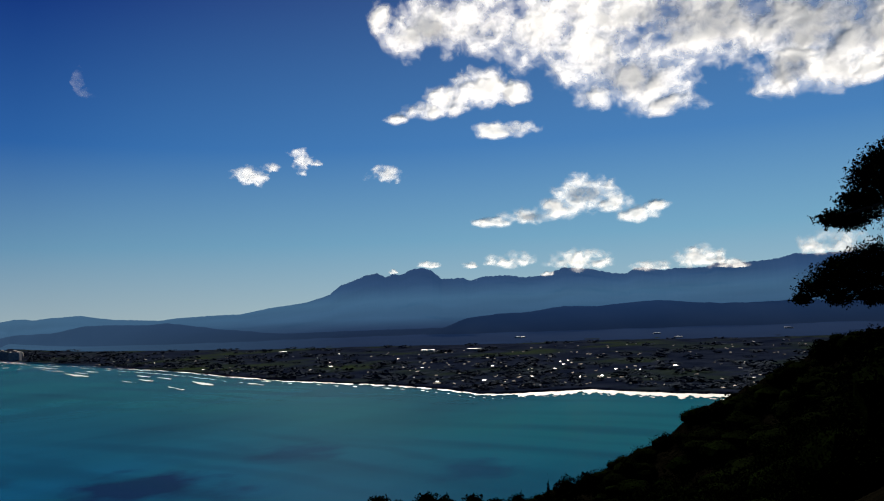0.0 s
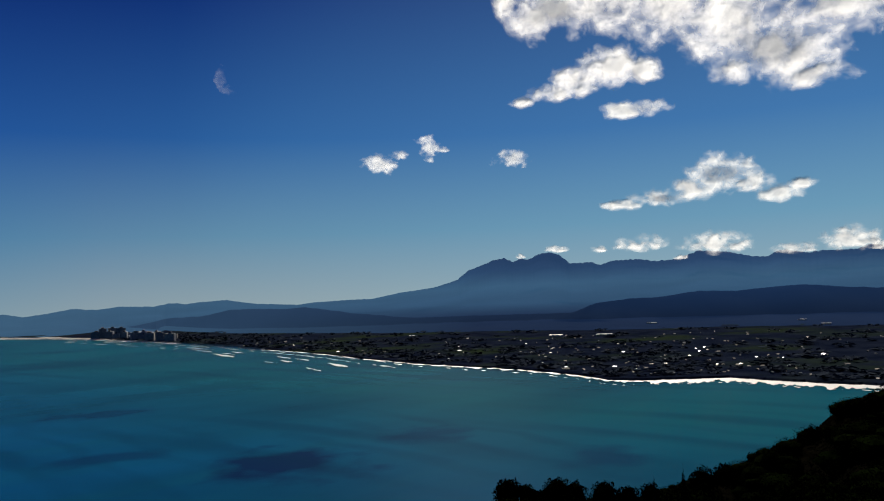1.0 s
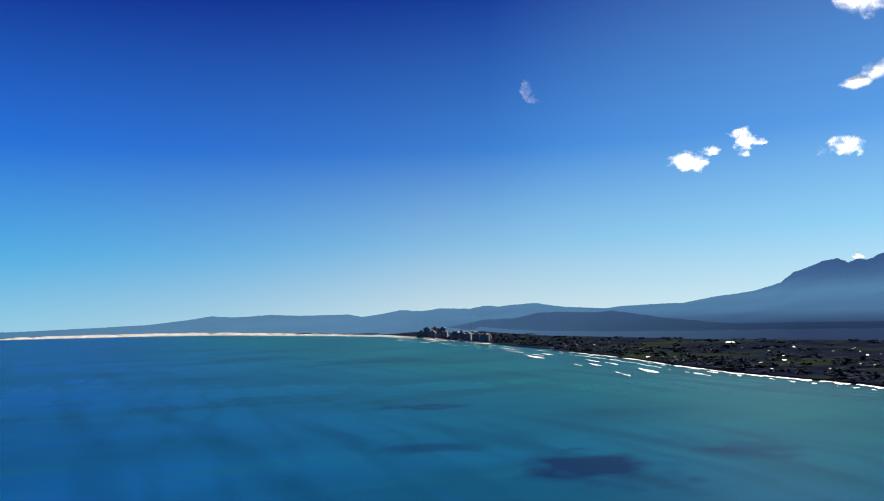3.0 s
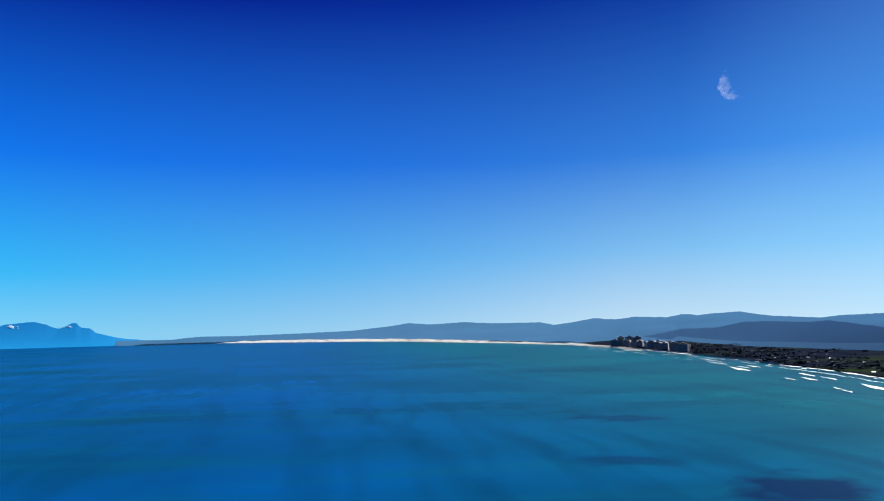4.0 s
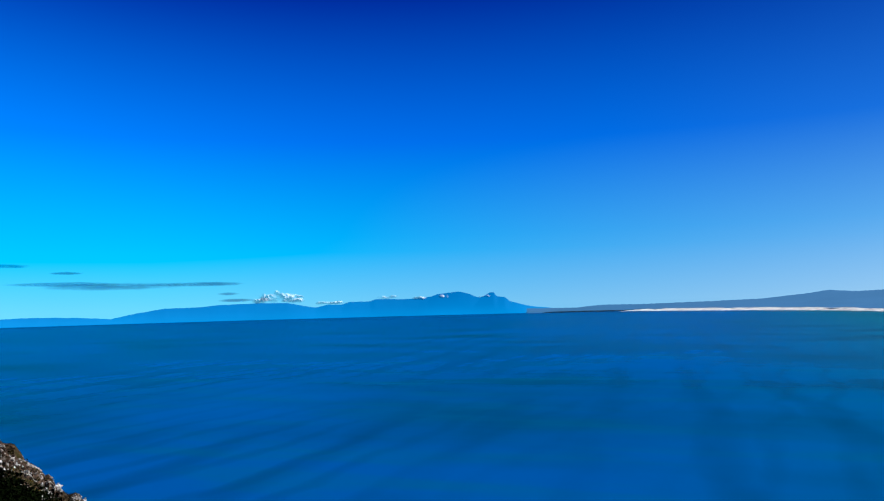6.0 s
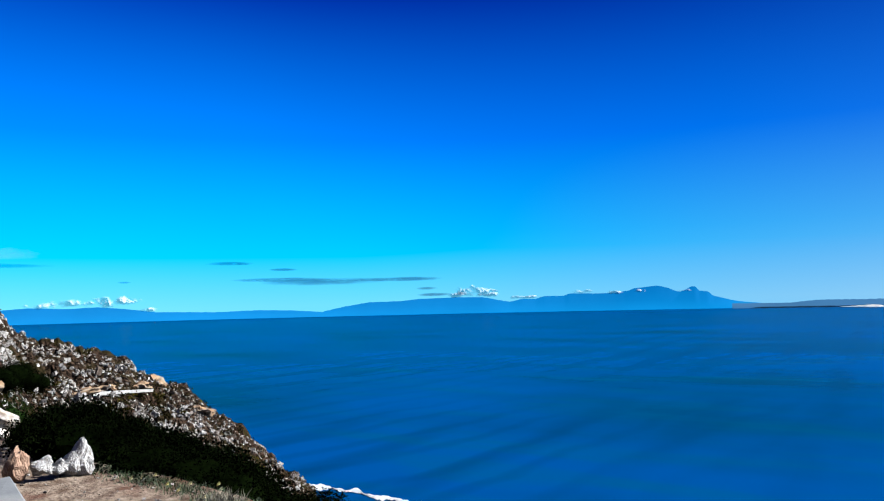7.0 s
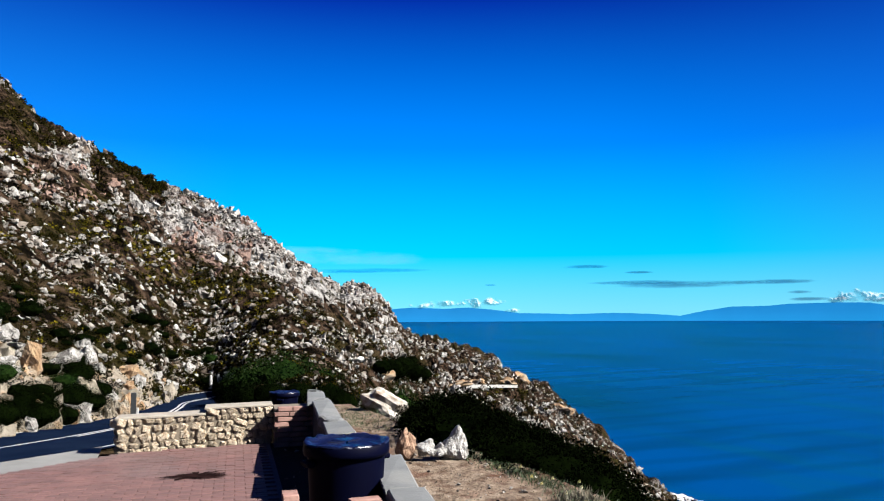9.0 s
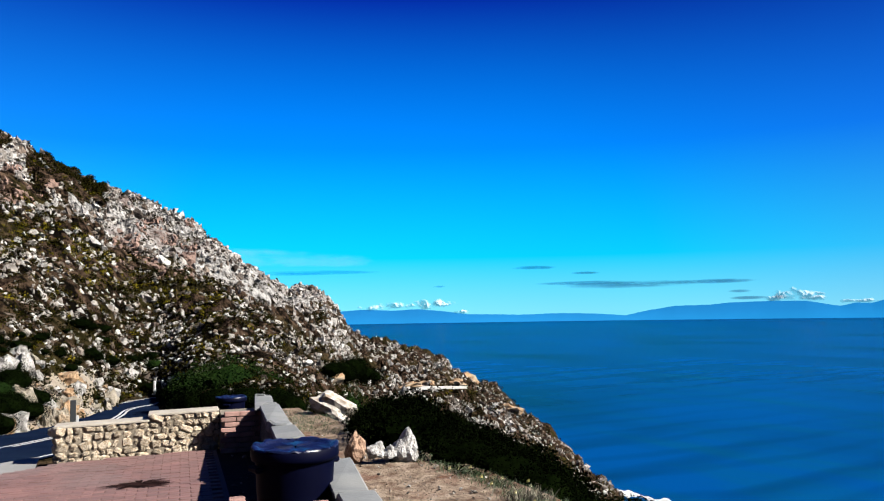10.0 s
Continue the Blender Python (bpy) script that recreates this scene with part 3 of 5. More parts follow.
def cloud(puffs, label, seed, step_deg=0.085, rag=0.55, freq=0.55, shade=(), dist=4300.0, name="cloud", soft=1.0, stretch=1.0, material=None, gain=1.0, core=0.8):
    """A cloud from puffs (az, el, half width, half height): its density is broken up by noise and its body bulges where it is dense."""
    a0, a1 = min(p[0] - 1.6 * p[2] for p in puffs), max(p[0] + 1.6 * p[2] for p in puffs)
    e0, e1 = min(p[1] - 1.6 * p[3] for p in puffs), max(p[1] + 1.6 * p[3] for p in puffs)
    na, ne = int((a1 - a0) / step_deg) + 2, int((e1 - e0) / step_deg) + 2
    idx, verts, depth, heart = {}, [], [], []
    for i in range(na):
        az = a0 + i * step_deg
        for j in range(ne):
            el = e0 + j * step_deg
            body = -9.0
            for p in puffs:
                v = (el - p[1]) / p[3]
                r = ((az - p[0]) / p[2]) ** 2 + (v * (1.0 if v > 0 else 1.25)) ** 2
                body = max(body, 1 - r)
            if body <= -1.2:
                continue
            fr = max(freq, 1.1 / max(p[2] for p in puffs))
            nz = noise.fractal((az * fr / stretch, el * fr * 1.4, seed), 0.9, 2.1, 7)
            den = min(1.0, 0.75 * body + 0.2 + 2.0 * rag * nz)
            if den > -0.45:
                den = min(1.0, den) - (1 - gain) * 0.55
                bulge = (0.7 * den + 0.4 * noise.fractal((az * freq * 1.2, el * freq * 1.2, seed + 5), 1.1, 2.0, 2)) * 70 * (soft if soft >= 0.3 else 0.0)
                idx[i, j] = len(verts)
                verts.append(EYE + way(az, el) * (dist - bulge))
                depth.append(den)
                # grey shading put in by hand where the shade ellipses lie
                dark = 0.0
                for p in shade:
                    dark = max(dark, 0.85 - 0.75 * (((az - p[0]) / p[2]) ** 2 + ((el - p[1]) / p[3]) ** 2))
                heart.append(min(1, max(0, core * (1.1 * body - 0.45) + dark)))
    faces = [(idx[i, j], idx[i + 1, j], idx[i + 1, j + 1], idx[i, j + 1]) for i, j in idx if (i + 1, j) in idx and (i + 1, j + 1) in idx and (i, j + 1) in idx]
    me = bpy.data.meshes.new(name)
    me.from_pydata(verts, [], faces)
    at = me.attributes.new("depth", "FLOAT", "POINT")
    at.data.foreach_set("value", depth)
    me.attributes.new("core", "FLOAT", "POINT").data.foreach_set("value", heart)
    me.materials.append(material or M_cloud)
    me.shade_smooth()
    ob = new(name, me)
    return tagged(ob, label, "cloud")


cloud([(-50.9, 21.2, 0.95, 1.47), (-52.6, 19.9, 1.73, 1.77), (-54.6, 21.1, 2.61, 2.14), (-58.5, 20.5, 4.75, 2.42), (-63.2, 19.8, 4.66, 2.91), (-67.3, 17.8, 3.71, 2.73), (-70.0, 15.5, 4.21, 2.27), (-72.3, 13.9, 2.35, 0.98), (-69.1, 20.7, 10.12, 2.26), (-75.0, 18.4, 6.86, 2.61), (-80.3, 15.1, 2.82, 2.02), (-83.7, 14.9, 3.64, 1.86), (-82.3, 17.9, 6.83, 2.47), (-86.1, 16.4, 4.75, 2.76), (-90.1, 15.5, 5.79, 3.31)], "great white cumulus bank, grey in its thick middle", 1.3, rag=0.30, freq=0.45, shade=[(-78.5, 19.7, 11.96, 1.87), (-69.6, 16.2, 3.23, 1.33), (-83.9, 17.3, 5.63, 1.75), (-80.3, 15.28, 1.41, 1.1), (-54.6, 20.28, 1.74, 1.17)])
cloud([(-51.9, 14.24, 0.94, 0.49), (-54.1, 14.75, 1.81, 0.74), (-56.1, 15.41, 1.94, 1.22), (-58.3, 16.1, 2.36, 1.54), (-60.6, 15.77, 1.62, 0.97)], "ragged white cumulus trailing to a point", 4.1, rag=0.34)
cloud([(-60.1, 13.05, 2.55, 0.66), (-58.8, 13.3, 1.28, 0.41)], "small ragged white cumulus", 8.2, rag=0.4, material=M_puff, soft=0.5)
cloud([(-59.1, 6.29, 1.61, 0.46), (-61.2, 6.6, 2.02, 0.76), (-63.5, 7.09, 1.75, 1.0), (-65.7, 7.9, 2.39, 1.41), (-67.7, 7.16, 1.42, 0.74), (-69.4, 6.29, 1.44, 0.65), (-70.9, 6.84, 0.98, 0.41)], "long heaped white cumulus with a flat base", 3.3, rag=0.3, freq=0.7, material=M_puff, soft=0.6, shade=[(-65.7, 8.0, 1.44, 0.66), (-62.0, 6.55, 1.26, 0.34)])
cloud([(-41.0, 10.18, 1.29, 0.82), (-42.3, 10.75, 0.9, 0.37)], "small torn white cloud", 5.0, rag=0.5, freq=0.8, material=M_torn, soft=0.35)
cloud([(-44.8, 11.23, 0.75, 0.91), (-44.2, 11.81, 0.58, 0.37), (-45.5, 11.14, 0.58, 0.25)], "small torn white cloud", 6.6, rag=0.5, freq=0.8, material=M_torn, soft=0.35)
cloud([(-50.8, 10.21, 1.28, 0.75)], "small torn white cloud", 7.7, rag=0.55, freq=0.8, material=M_torn, soft=0.35)
cloud([(-29.3, 16.25, 0.39, 0.81), (-29.8, 15.5, 0.6, 0.37)], "faint white wisp of cloud", 2.2, rag=0.5, freq=1.0, gain=1.0, soft=0.3, material=M_wisp)
for i, (a, e, w, h) in enumerate([(-59.9, 3.41, 1.77, 0.59), (-65.2, 3.15, 2.21, 0.83), (-73.5, 2.92, 1.6, 0.88), (-75.7, 2.31, 1.11, 0.43), (-70.1, 2.47, 1.26, 0.45), (-53.8, 3.34, 0.85, 0.3), (-57.0, 3.16, 0.55, 0.3), (-82.1, 3.27, 1.94, 0.9), (-79.7, 1.49, 1.46, 0.35), (-77.0, 1.6, 0.65, 0.23), (-51.2, 2.94, 0.34, 0.25), (-62.7, 2.27, 0.5, 0.21)]):
    cloud([(a, e, w, h), (a + 0.4 * w, e - 0.2 * h, 0.7 * w, 0.6 * h), (a - 0.5 * w, e - 0.35 * h, 0.6 * w, 0.5 * h)], "low white cumulus over the mountain crest", 11.0 + i, rag=0.36, freq=0.9, dist=4480, core=0.5, material=M_puff, soft=0.35)
M_strip = cloud_material("thin_cloud", (0.0004, 0.18, 0.46), (0.0004, 0.18, 0.46), 1.0, 1.0, fray=0.5, soft=1.0, thin=0.6)
for i, (a, e, w, h) in enumerate([(44.3, 1.76, 4.31, 0.29), (39.7, 1.83, 3.67, 0.17), (47.2, 1.93, 3.42, 0.16), (51.4, 3.16, 1.62, 0.14), (50.4, 3.12, 0.66, 0.08), (47.5, 2.69, 0.95, 0.1), (36.9, 1.1, 0.83, 0.13), (58.4, 1.89, 0.45, 0.09), (36.4, 0.63, 1.25, 0.13), (66.7, 3.03, 4.97, 0.17), (68.8, 2.92, 2.46, 0.12)]):
    cloud([(a, e, w, h)], "thin slate blue strip of cloud", 21.0 + i, rag=0.2, freq=1.6, stretch=8.0, soft=0.05, dist=4600, step_deg=0.05, material=M_strip, gain=0.9)
for i, (a, e, w, h) in enumerate([(33.4, 0.77, 1.51, 0.42), (34.7, 0.51, 0.84, 0.21), (32.2, 0.49, 0.84, 0.21), (25.4, 0.61, 0.76, 0.17), (22.9, 0.45, 0.59, 0.13), (18.3, 0.5, 0.57, 0.12), (21.2, 0.53, 0.37, 0.17), (29.5, 0.29, 1.27, 0.13), (58.8, 0.52, 1.35, 0.38), (61.7, 0.49, 1.26, 0.29), (63.4, 0.34, 1.05, 0.21), (56.7, -0.06, 0.59, 0.17)]):
    cloud([(a, e, w, h)], "low white cloud on the far range", 31.0 + i, rag=0.5, freq=1.4, dist=4800, step_deg=0.05, gain=0.9, material=M_lit)
cloud([(70.66, 3.98, 5.5, 0.75)], "faint veil of high cloud", 44.0, rag=0.5, freq=0.8, stretch=5, gain=0.9, soft=0.1, dist=4600, material=M_veil)

# ---- surf along the far beach ----
M_foam = mat("foam", (0.55, 0.58, 0.6), (0.85, 0.87, 0.88), 0.05, 0.7, lo=0.3, hi=0.6)


def surf(name, a0, a1, off, width, seed, gap, label, fq=1.4, material=None):
    v, f = [], []
    n = int((a1 - a0) / 0.06)
    for i in range(n):
        az = a0 + 0.06 * i
        s = shore_d(az) - off
        w = width * (0.45 + fbm(az * fq, seed, 0, 4) - gap)
        if w <= 0.4:
            v += [None, None]
            continue
        m = s + 4 * fbm(az * 2.0, seed + 3)
        v += [polar(az, m - w, 0.35), polar(az, m + w * 0.5, 0.4)]
    keep, vv = {}, []
    for i, p in enumerate(v):
        if p:
            keep[i] = len(vv)
            vv.append(p)
    f = [(keep[i], keep[i + 1], keep[i + 3], keep[i + 2]) for i in range(0, len(v) - 3, 2) if all(k in keep for k in (i, i + 1, i + 2, i + 3))]
    return tagged(mesh(name, vv, f, material or M_foam), label, "surf", kind="stuff")


surf("surf", -95, -60, 3, 20, 1.0, -0.5, "white surf breaking on the far beach")
surf("surf", -62, -24, 4, 12, 2.0, 0.0, "white surf breaking on the far beach")
surf("surf", -80, -20, 30, 8, 3.0, 0.5, "broken white surf lines off the beach")
M_foam2 = mat("thin_foam", (0.04, 0.13, 0.16), (0.20, 0.27, 0.30), 0.03, 0.8, lo=0.35, hi=0.65)
surf("surf", -42, -19, 75, 14, 4.0, 0.30, "broken white surf lines off the beach", 0.8, M_foam2)
surf("surf", -38, -19, 150, 26, 6.0, 0.40, "broken foam patches off the headland", 0.6, M_foam2)
surf("surf", -36, -18.5, 270, 30, 7.0, 0.45, "broken foam patches off the headland", 0.6, M_foam2)
surf("surf", -34, -22, 215, 22, 12.0, 0.45, "broken foam patches off the headland", 0.7, M_foam2)
surf("surf", -26, 14, 8, 30, 5.0, -0.1, "white surf line on the long far beach")

# surf at the foot of the slope
rows = []
for i in range(121):
    az = 34 + 0.11 * i
    c = 308 - (46 - az) * 4.5 + 5 * fbm(az * 0.6, 2)
    w = max(0.15, 5 * step(34, 37, az) * (0.55 + 1.1 * fbm(az * 0.9, 8, 0, 5)))
    rows.append([polar(az, c - w * q + 1.5 * fbm(az * 3, q * 2), 0.5 - 0.3 * abs(q)) for q in (-1, -0.5, 0, 0.5, 1)])
v, f = sheet(rows)
tagged(mesh("surf", v, f, M_foam), "white surf round the rocks below the slope", "surf", kind="stuff")

# pale beach and dunes behind the surf
M_sand = mat("sand", (0.60, 0.58, 0.55), (0.92, 0.90, 0.86), 0.02, 1.0, spec=0)
rows = []
for i in range(461):
    az = -32 + 0.1 * i
    s = shore_d(az)
    h = (1.5 + 10.5 * step(1500, 4200, s)) * (1.0 + 0.25 * max(-0.6, fbm(az * 0.8, 31, 0, 4)))
    k = 1 + 6 * step(1500, 3500, s)
    rows.append([polar(az, s - 5 * k, 0.1), polar(az, s - 5, 2.1 + 0.2 * h), polar(az, s + 9 * k, h), polar(az, s + 12 * k, h - 1.0)])
v, f = sheet(rows)
tagged(mesh("beach", v, f, M_sand), "long pale sand beach across the bay", "beach", kind="structure")

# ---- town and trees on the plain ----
# render painted dark: the shade on the seaward walls is in the colour
M_wallw = mat("render_shaded", (0.05, 0.055, 0.07), (0.14, 0.14, 0.15), 0.4, 0.8, vary=0.3)
M_roofd = mat("roof_dark", (0.09, 0.07, 0.07), (0.16, 0.1, 0.08), 0.6, 0.8, vary=0.5)
M_roofl = mat("roof_light", (0.12, 0.13, 0.145), (0.30, 0.30, 0.31), 0.3, 0.45, vary=0.2)


def house_kind(w, d, h, roof):
    body = bmesh.new()
    box(body, -w / 2, -d / 2, -1, w / 2, d / 2, h)
    rf = bmesh.new()
    e = 0.4
    vs = [rf.verts.new(c) for c in ((-w / 2 - e, -d / 2 - e, h), (w / 2 + e, -d / 2 - e, h), (w / 2 + e, d / 2 + e, h), (-w / 2 - e, d / 2 + e, h), (-w / 2 - e, 0, h + d * 0.28), (w / 2 + e, 0, h + d * 0.28))]
    for q in ((0, 1, 5, 4), (2, 3, 4, 5), (0, 4, 3), (1, 2, 5), (3, 2, 1, 0)):
        rf.faces.new([vs[k] for k in q])
    root = new("house")
    part("wall", body, M_wallw, root)
    part("roof", rf, roof, root)
    return tagged(root, "small pale house of the far seaside town", "house", "houses of the far town")


random.seed(5)
kinds = [house_kind(6, 5, 2.3, M_roofd), house_kind(8, 5, 2.4, M_roofd), house_kind(6, 5, 3.4, M_roofl), house_kind(8, 5, 2.4, M_roofl)]
first = dict.fromkeys(range(4), True)
for i in range(285):
    az = random.uniform(-80, -52) if i < 210 else random.uniform(-52, -24)
    s = prof(az, SHORE)
    d = s + 18 + (random.random() ** 2.0) * (600 if i < 210 else 500)
    k = random.choice((0, 0, 1, 1, 2, 3))
    m = Matrix.Translation(polar(az, d, plain_z(az, d) - 0.2)) @ pose(0, 0, 0, 0, 0, random.uniform(0, 180)) @ Matrix.Scale(random.uniform(0.5, 0.8), 4)
    if first[k]:
        kinds[k].matrix_basis = m
        first[k] = False
    else:
        copy_thing(kinds[k], m)
tagged(kinds[0], "small dark-roofed house of the far seaside town")
# long pale sheds further inland
for i in range(9):
    az, d = random.uniform(-82, -40), random.uniform(1100, 2050)
    bm = bmesh.new()
    w = random.uniform(12, 30)
    box(bm, -w / 2, -5, -3, w / 2, 5, 2.6)
    ob = part("shed", bm, M_roofl)
    ob.matrix_basis = Matrix.Translation(polar(az, d, plain_z(az, d))) @ pose(0, 0, 0, 0, 0, az + random.uniform(-15, 15))
    tagged(ob, "long pale shed among the far fields", "shed", "sheds on the plain")
M_flats = mat("render_grey", (0.22, 0.25, 0.31), (0.40, 0.42, 0.47), 0.2, 0.9, vary=0.25)
# flats on the headland
for i in range(22):
    az = -20.9 - 0.23 * i + random.uniform(-0.1, 0.1)
    d = prof(az, SHORE) + random.uniform(30, 160)
    h = random.choice((8, 11, 15, 22)) * (1.2 if i < 8 else 0.8)
    w = random.uniform(14, 26)
    root = new("apartment_block")
    bm = bmesh.new()
    box(bm, -w / 2, -7, -2, w / 2, 7, h, bevel=0.3)
    part("wall", bm, M_flats, root)
    bm = bmesh.new()
    box(bm, -w / 6, -4, h, w / 6, 4, h + 3)
    part("roof", bm, M_roofd, root)
    root.matrix_basis = Matrix.Translation(polar(az, d, plain_z(az, d))) @ pose(0, 0, 0, 0, 0, az + random.uniform(-20, 20))
    tagged(root, "grey apartment block on the far headland", "apartment block", "apartment blocks on the headland")


def quads(f):
    """Face rows; a row that closes on its first corner is a triangle."""
    return [r[:3] if len(r) == 4 and r[3] == r[0] else r for r in f.tolist()]


def merged(name, variants, places, material, label, category, smooth=False):
    """One mesh of many small copies: places are (variant, 4x4 matrix)."""
    vs, fs, n = [], [], 0
    for k, m in places:
        v, f = variants[k]
        m = np.array(m)
        vs.append(v @ m[:3, :3].T + m[:3, 3])
        fs.append(f + n)
        n += len(v)
    v, f = np.concatenate(vs), np.concatenate(fs)
    me = bpy.data.meshes.new(name)
    me.from_pydata(v.tolist(), [], quads(f))
    me.materials.append(material)
    if smooth:
        me.shade_smooth()
    return tagged(new(name, me), label, category, kind="stuff")


def rock_shape(seed, sub=2, rough=0.35, flat=0.7):
    bm = bmesh.new()
    bmesh.ops.create_icosphere(bm, subdivisions=sub, radius=1)
    for v in bm.verts:
        p = v.co.copy()
        c = noise.cell_vector(p * 1.3 + Vector((seed, 0, 0)))
        k = 1 + rough * noise.noise(p * 1.1 + Vector((0, seed * 3.1, 0))) + rough * 0.5 * noise.noise(p * 2.7 + Vector((seed, 5, 0))) + 0.16 * (c.x - 0.5)
        v.co = p * k
        v.co.z *= flat
    bmesh.ops.triangulate(bm, faces=bm.faces)
    bm.verts.index_update()
    v = np.array([tuple(q.co) for q in bm.verts])
    f = np.array([[q.index for q in t.verts] for t in bm.faces])
    bm.free()
    return v, f


def leaf_blob(seed, n, size, rx=1.0, rz=0.8, core=0.55, heart=0.0, lobe=0.6):
    """A clump of n small leaf triangles in an uneven dome; heart adds a solid core that blocks light."""
    r = np.random.RandomState(seed)
    u = r.normal(size=(n, 3))
    u /= np.linalg.norm(u, axis=1)[:, None]
    rad = core + (1 - core) * r.rand(n) ** 0.5
    lob = np.array([1 + lobe * noise.noise(Vector(q) * 2.2 + Vector((seed, 0, 0))) + 0.4 * lobe * noise.noise(Vector(q) * 6 + Vector((seed, 9, 0))) for q in u])
    c = u * (rad * lob)[:, None] * np.array([rx, rx, rz])
    a = r.normal(size=(n, 3))
    a /= np.linalg.norm(a, axis=1)[:, None]
    b = np.cross(a, r.normal(size=(n, 3)))
    b /= np.linalg.norm(b, axis=1)[:, None]
    s = size * (0.6 + 0.8 * r.rand(n))[:, None]
    v = np.concatenate([c - a * s, c + b * s * 0.45, c + a * s, c - b * s * 0.45], axis=0)
    i = np.arange(n)
    f = np.stack([i, i + n, i + 2 * n, i + 3 * n], axis=1)
    if heart:
        hv, hf = rock_shape(seed, 2, 0.2, rz / rx)
        f = np.concatenate([f, np.concatenate([hf, hf[:, :1]], axis=1) + len(v)])
        v = np.concatenate([v, hv * heart * rx])
    return v, f


# base colour blued to carry the haze of the distance
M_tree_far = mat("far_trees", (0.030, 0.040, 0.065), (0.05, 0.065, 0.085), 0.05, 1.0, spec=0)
far_clumps = [leaf_blob(s, 24, 0.55) for s in range(4)]
rr = random.Random(8)
pl = []
for i in range(1000):
    az = rr.uniform(-82, -22)
    s = prof(az, SHORE)
    d = s + 14 + rr.random() ** 1.5 * max(200, 2200 - s)
    if d > far_plain(az) or 1050 < d < 1900 and az < -47 and rr.random() < 0.6:
        continue
    q = rr.uniform(3, 7) * (0.8 + d / 4000)
    pl.append((rr.randrange(4), Matrix.LocRotScale(polar(az, d, plain_z(az, d) + 0.3 * q), Euler((0, 0, rr.uniform(0, 6))), (q * 1.5, q * 1.5, q * 0.34))))
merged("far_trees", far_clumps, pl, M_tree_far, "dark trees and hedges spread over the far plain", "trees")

# ---- rocks and scrub on the mountainside ----
M_rock = mat("boulder", (0.26, 0.245, 0.23), (0.74, 0.73, 0.71), 1.0, 0.95, 0.9, 2.5, dist=0.35, spec=0.1, isl=((0.10, 0.08, 0.065), (0.40, 0.31, 0.25), (1.1, 1.08, 1.06), (0.62, 0.56, 0.51), (0.85, 0.80, 0.75), (1.25, 1.24, 1.22), (0.22, 0.16, 0.12)))
M_scrub = mat("scrub", (0.006, 0.007, 0.0025), (0.028, 0.025, 0.008), 0.3, 0.95, isl=((0.5, 0.5, 0.5), (1.0, 1.0, 0.9), (1.7, 1.5, 0.7), (0.7, 0.8, 0.6), (1.2, 0.9, 0.7)), spec=0)
M_moss = mat("yellow_scrub", (0.11, 0.105, 0.010), (0.25, 0.21, 0.022), 0.3, 0.95, isl=((0.5, 0.5, 0.5), (1.2, 1.1, 0.9)), spec=0)
M_cut = mat("ochre_cut", (0.38, 0.20, 0.085), (0.52, 0.36, 0.20), 1.4, 0.95, 0.8, 4, c=(0.50, 0.42, 0.32), cscale=0.8, dist=0.15)
# near-black leaves: backlit shade on the slope is put into the colour
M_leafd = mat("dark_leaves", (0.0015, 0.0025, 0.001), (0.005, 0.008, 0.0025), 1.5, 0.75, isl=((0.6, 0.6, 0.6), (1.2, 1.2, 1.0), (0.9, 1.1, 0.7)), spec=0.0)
M_leafg = mat("green_leaves", (0.008, 0.017, 0.006), (0.022, 0.040, 0.012), 1.2, 0.9, isl=((0.5, 0.5, 0.5), (1.2, 1.2, 1.0), (0.9, 1.1, 0.7)), spec=0.0)
M_bark = mat("bark", (0.03, 0.022, 0.016), (0.07, 0.055, 0.04), 6, 0.9, 0.8, 20, dist=0.02)

rocks1 = [rock_shape(s, 1, 1.15, 0.9) for s in range(10)]
rocks2 = [rock_shape(s + 20, 2, 1.2, 0.95) for s in range(8)]
tufts = [leaf_blob(s + 40, 32, 0.28, 1.0, 0.75) for s in range(6)]
rr = random.Random(21)


def spot(a0, a1, d0, d1):
    az = rr.uniform(a0, a1)
    d = d0 * (d1 / d0) ** rr.random()
    d = max(d, prof(az, EDGE) + 3)
    return az, d, ground_z(az, d)


def green_band(az, el):
    """How far a place lies within the yellow-green band that climbs the slope."""
    return max(0, 1 - abs(el - 0.5 - (az - 75) * 0.43) / 1.6) * step(73, 76, az) * (1 - step(86, 91, az))


def rockiness(az, d, z):
    """High on crags and the seaward ridge, low in the scrubby hollows."""
    el = math.degrees(math.atan2(z - 70, d))
    k = 0.56 + 1.3 * noise.noise((az * 0.26, el * 0.42, 2.0)) + 0.9 * noise.noise((az * 0.9, el * 1.3, 5.0))
    if el > 0.6 + 0.42 * max(0, az - 72):
        k += 0.30
    k += 0.35 * step(0.5, 1.0, d / 300) + 0.3 * (1 - step(68, 76, az)) - 0.38 * (1 - step(58, 63, az))
    if green_band(az, el) > 0:
        k -= 1.0 * green_band(az, el)
    if 82 < az < 87 and el > 7.6 or az > 88 and el > 11:
        k -= 0.9
    if az > 69 and el < 2.5:
        k -= 0.04
    if el < -4 and az > 66:
        k -= 0.2
    return k


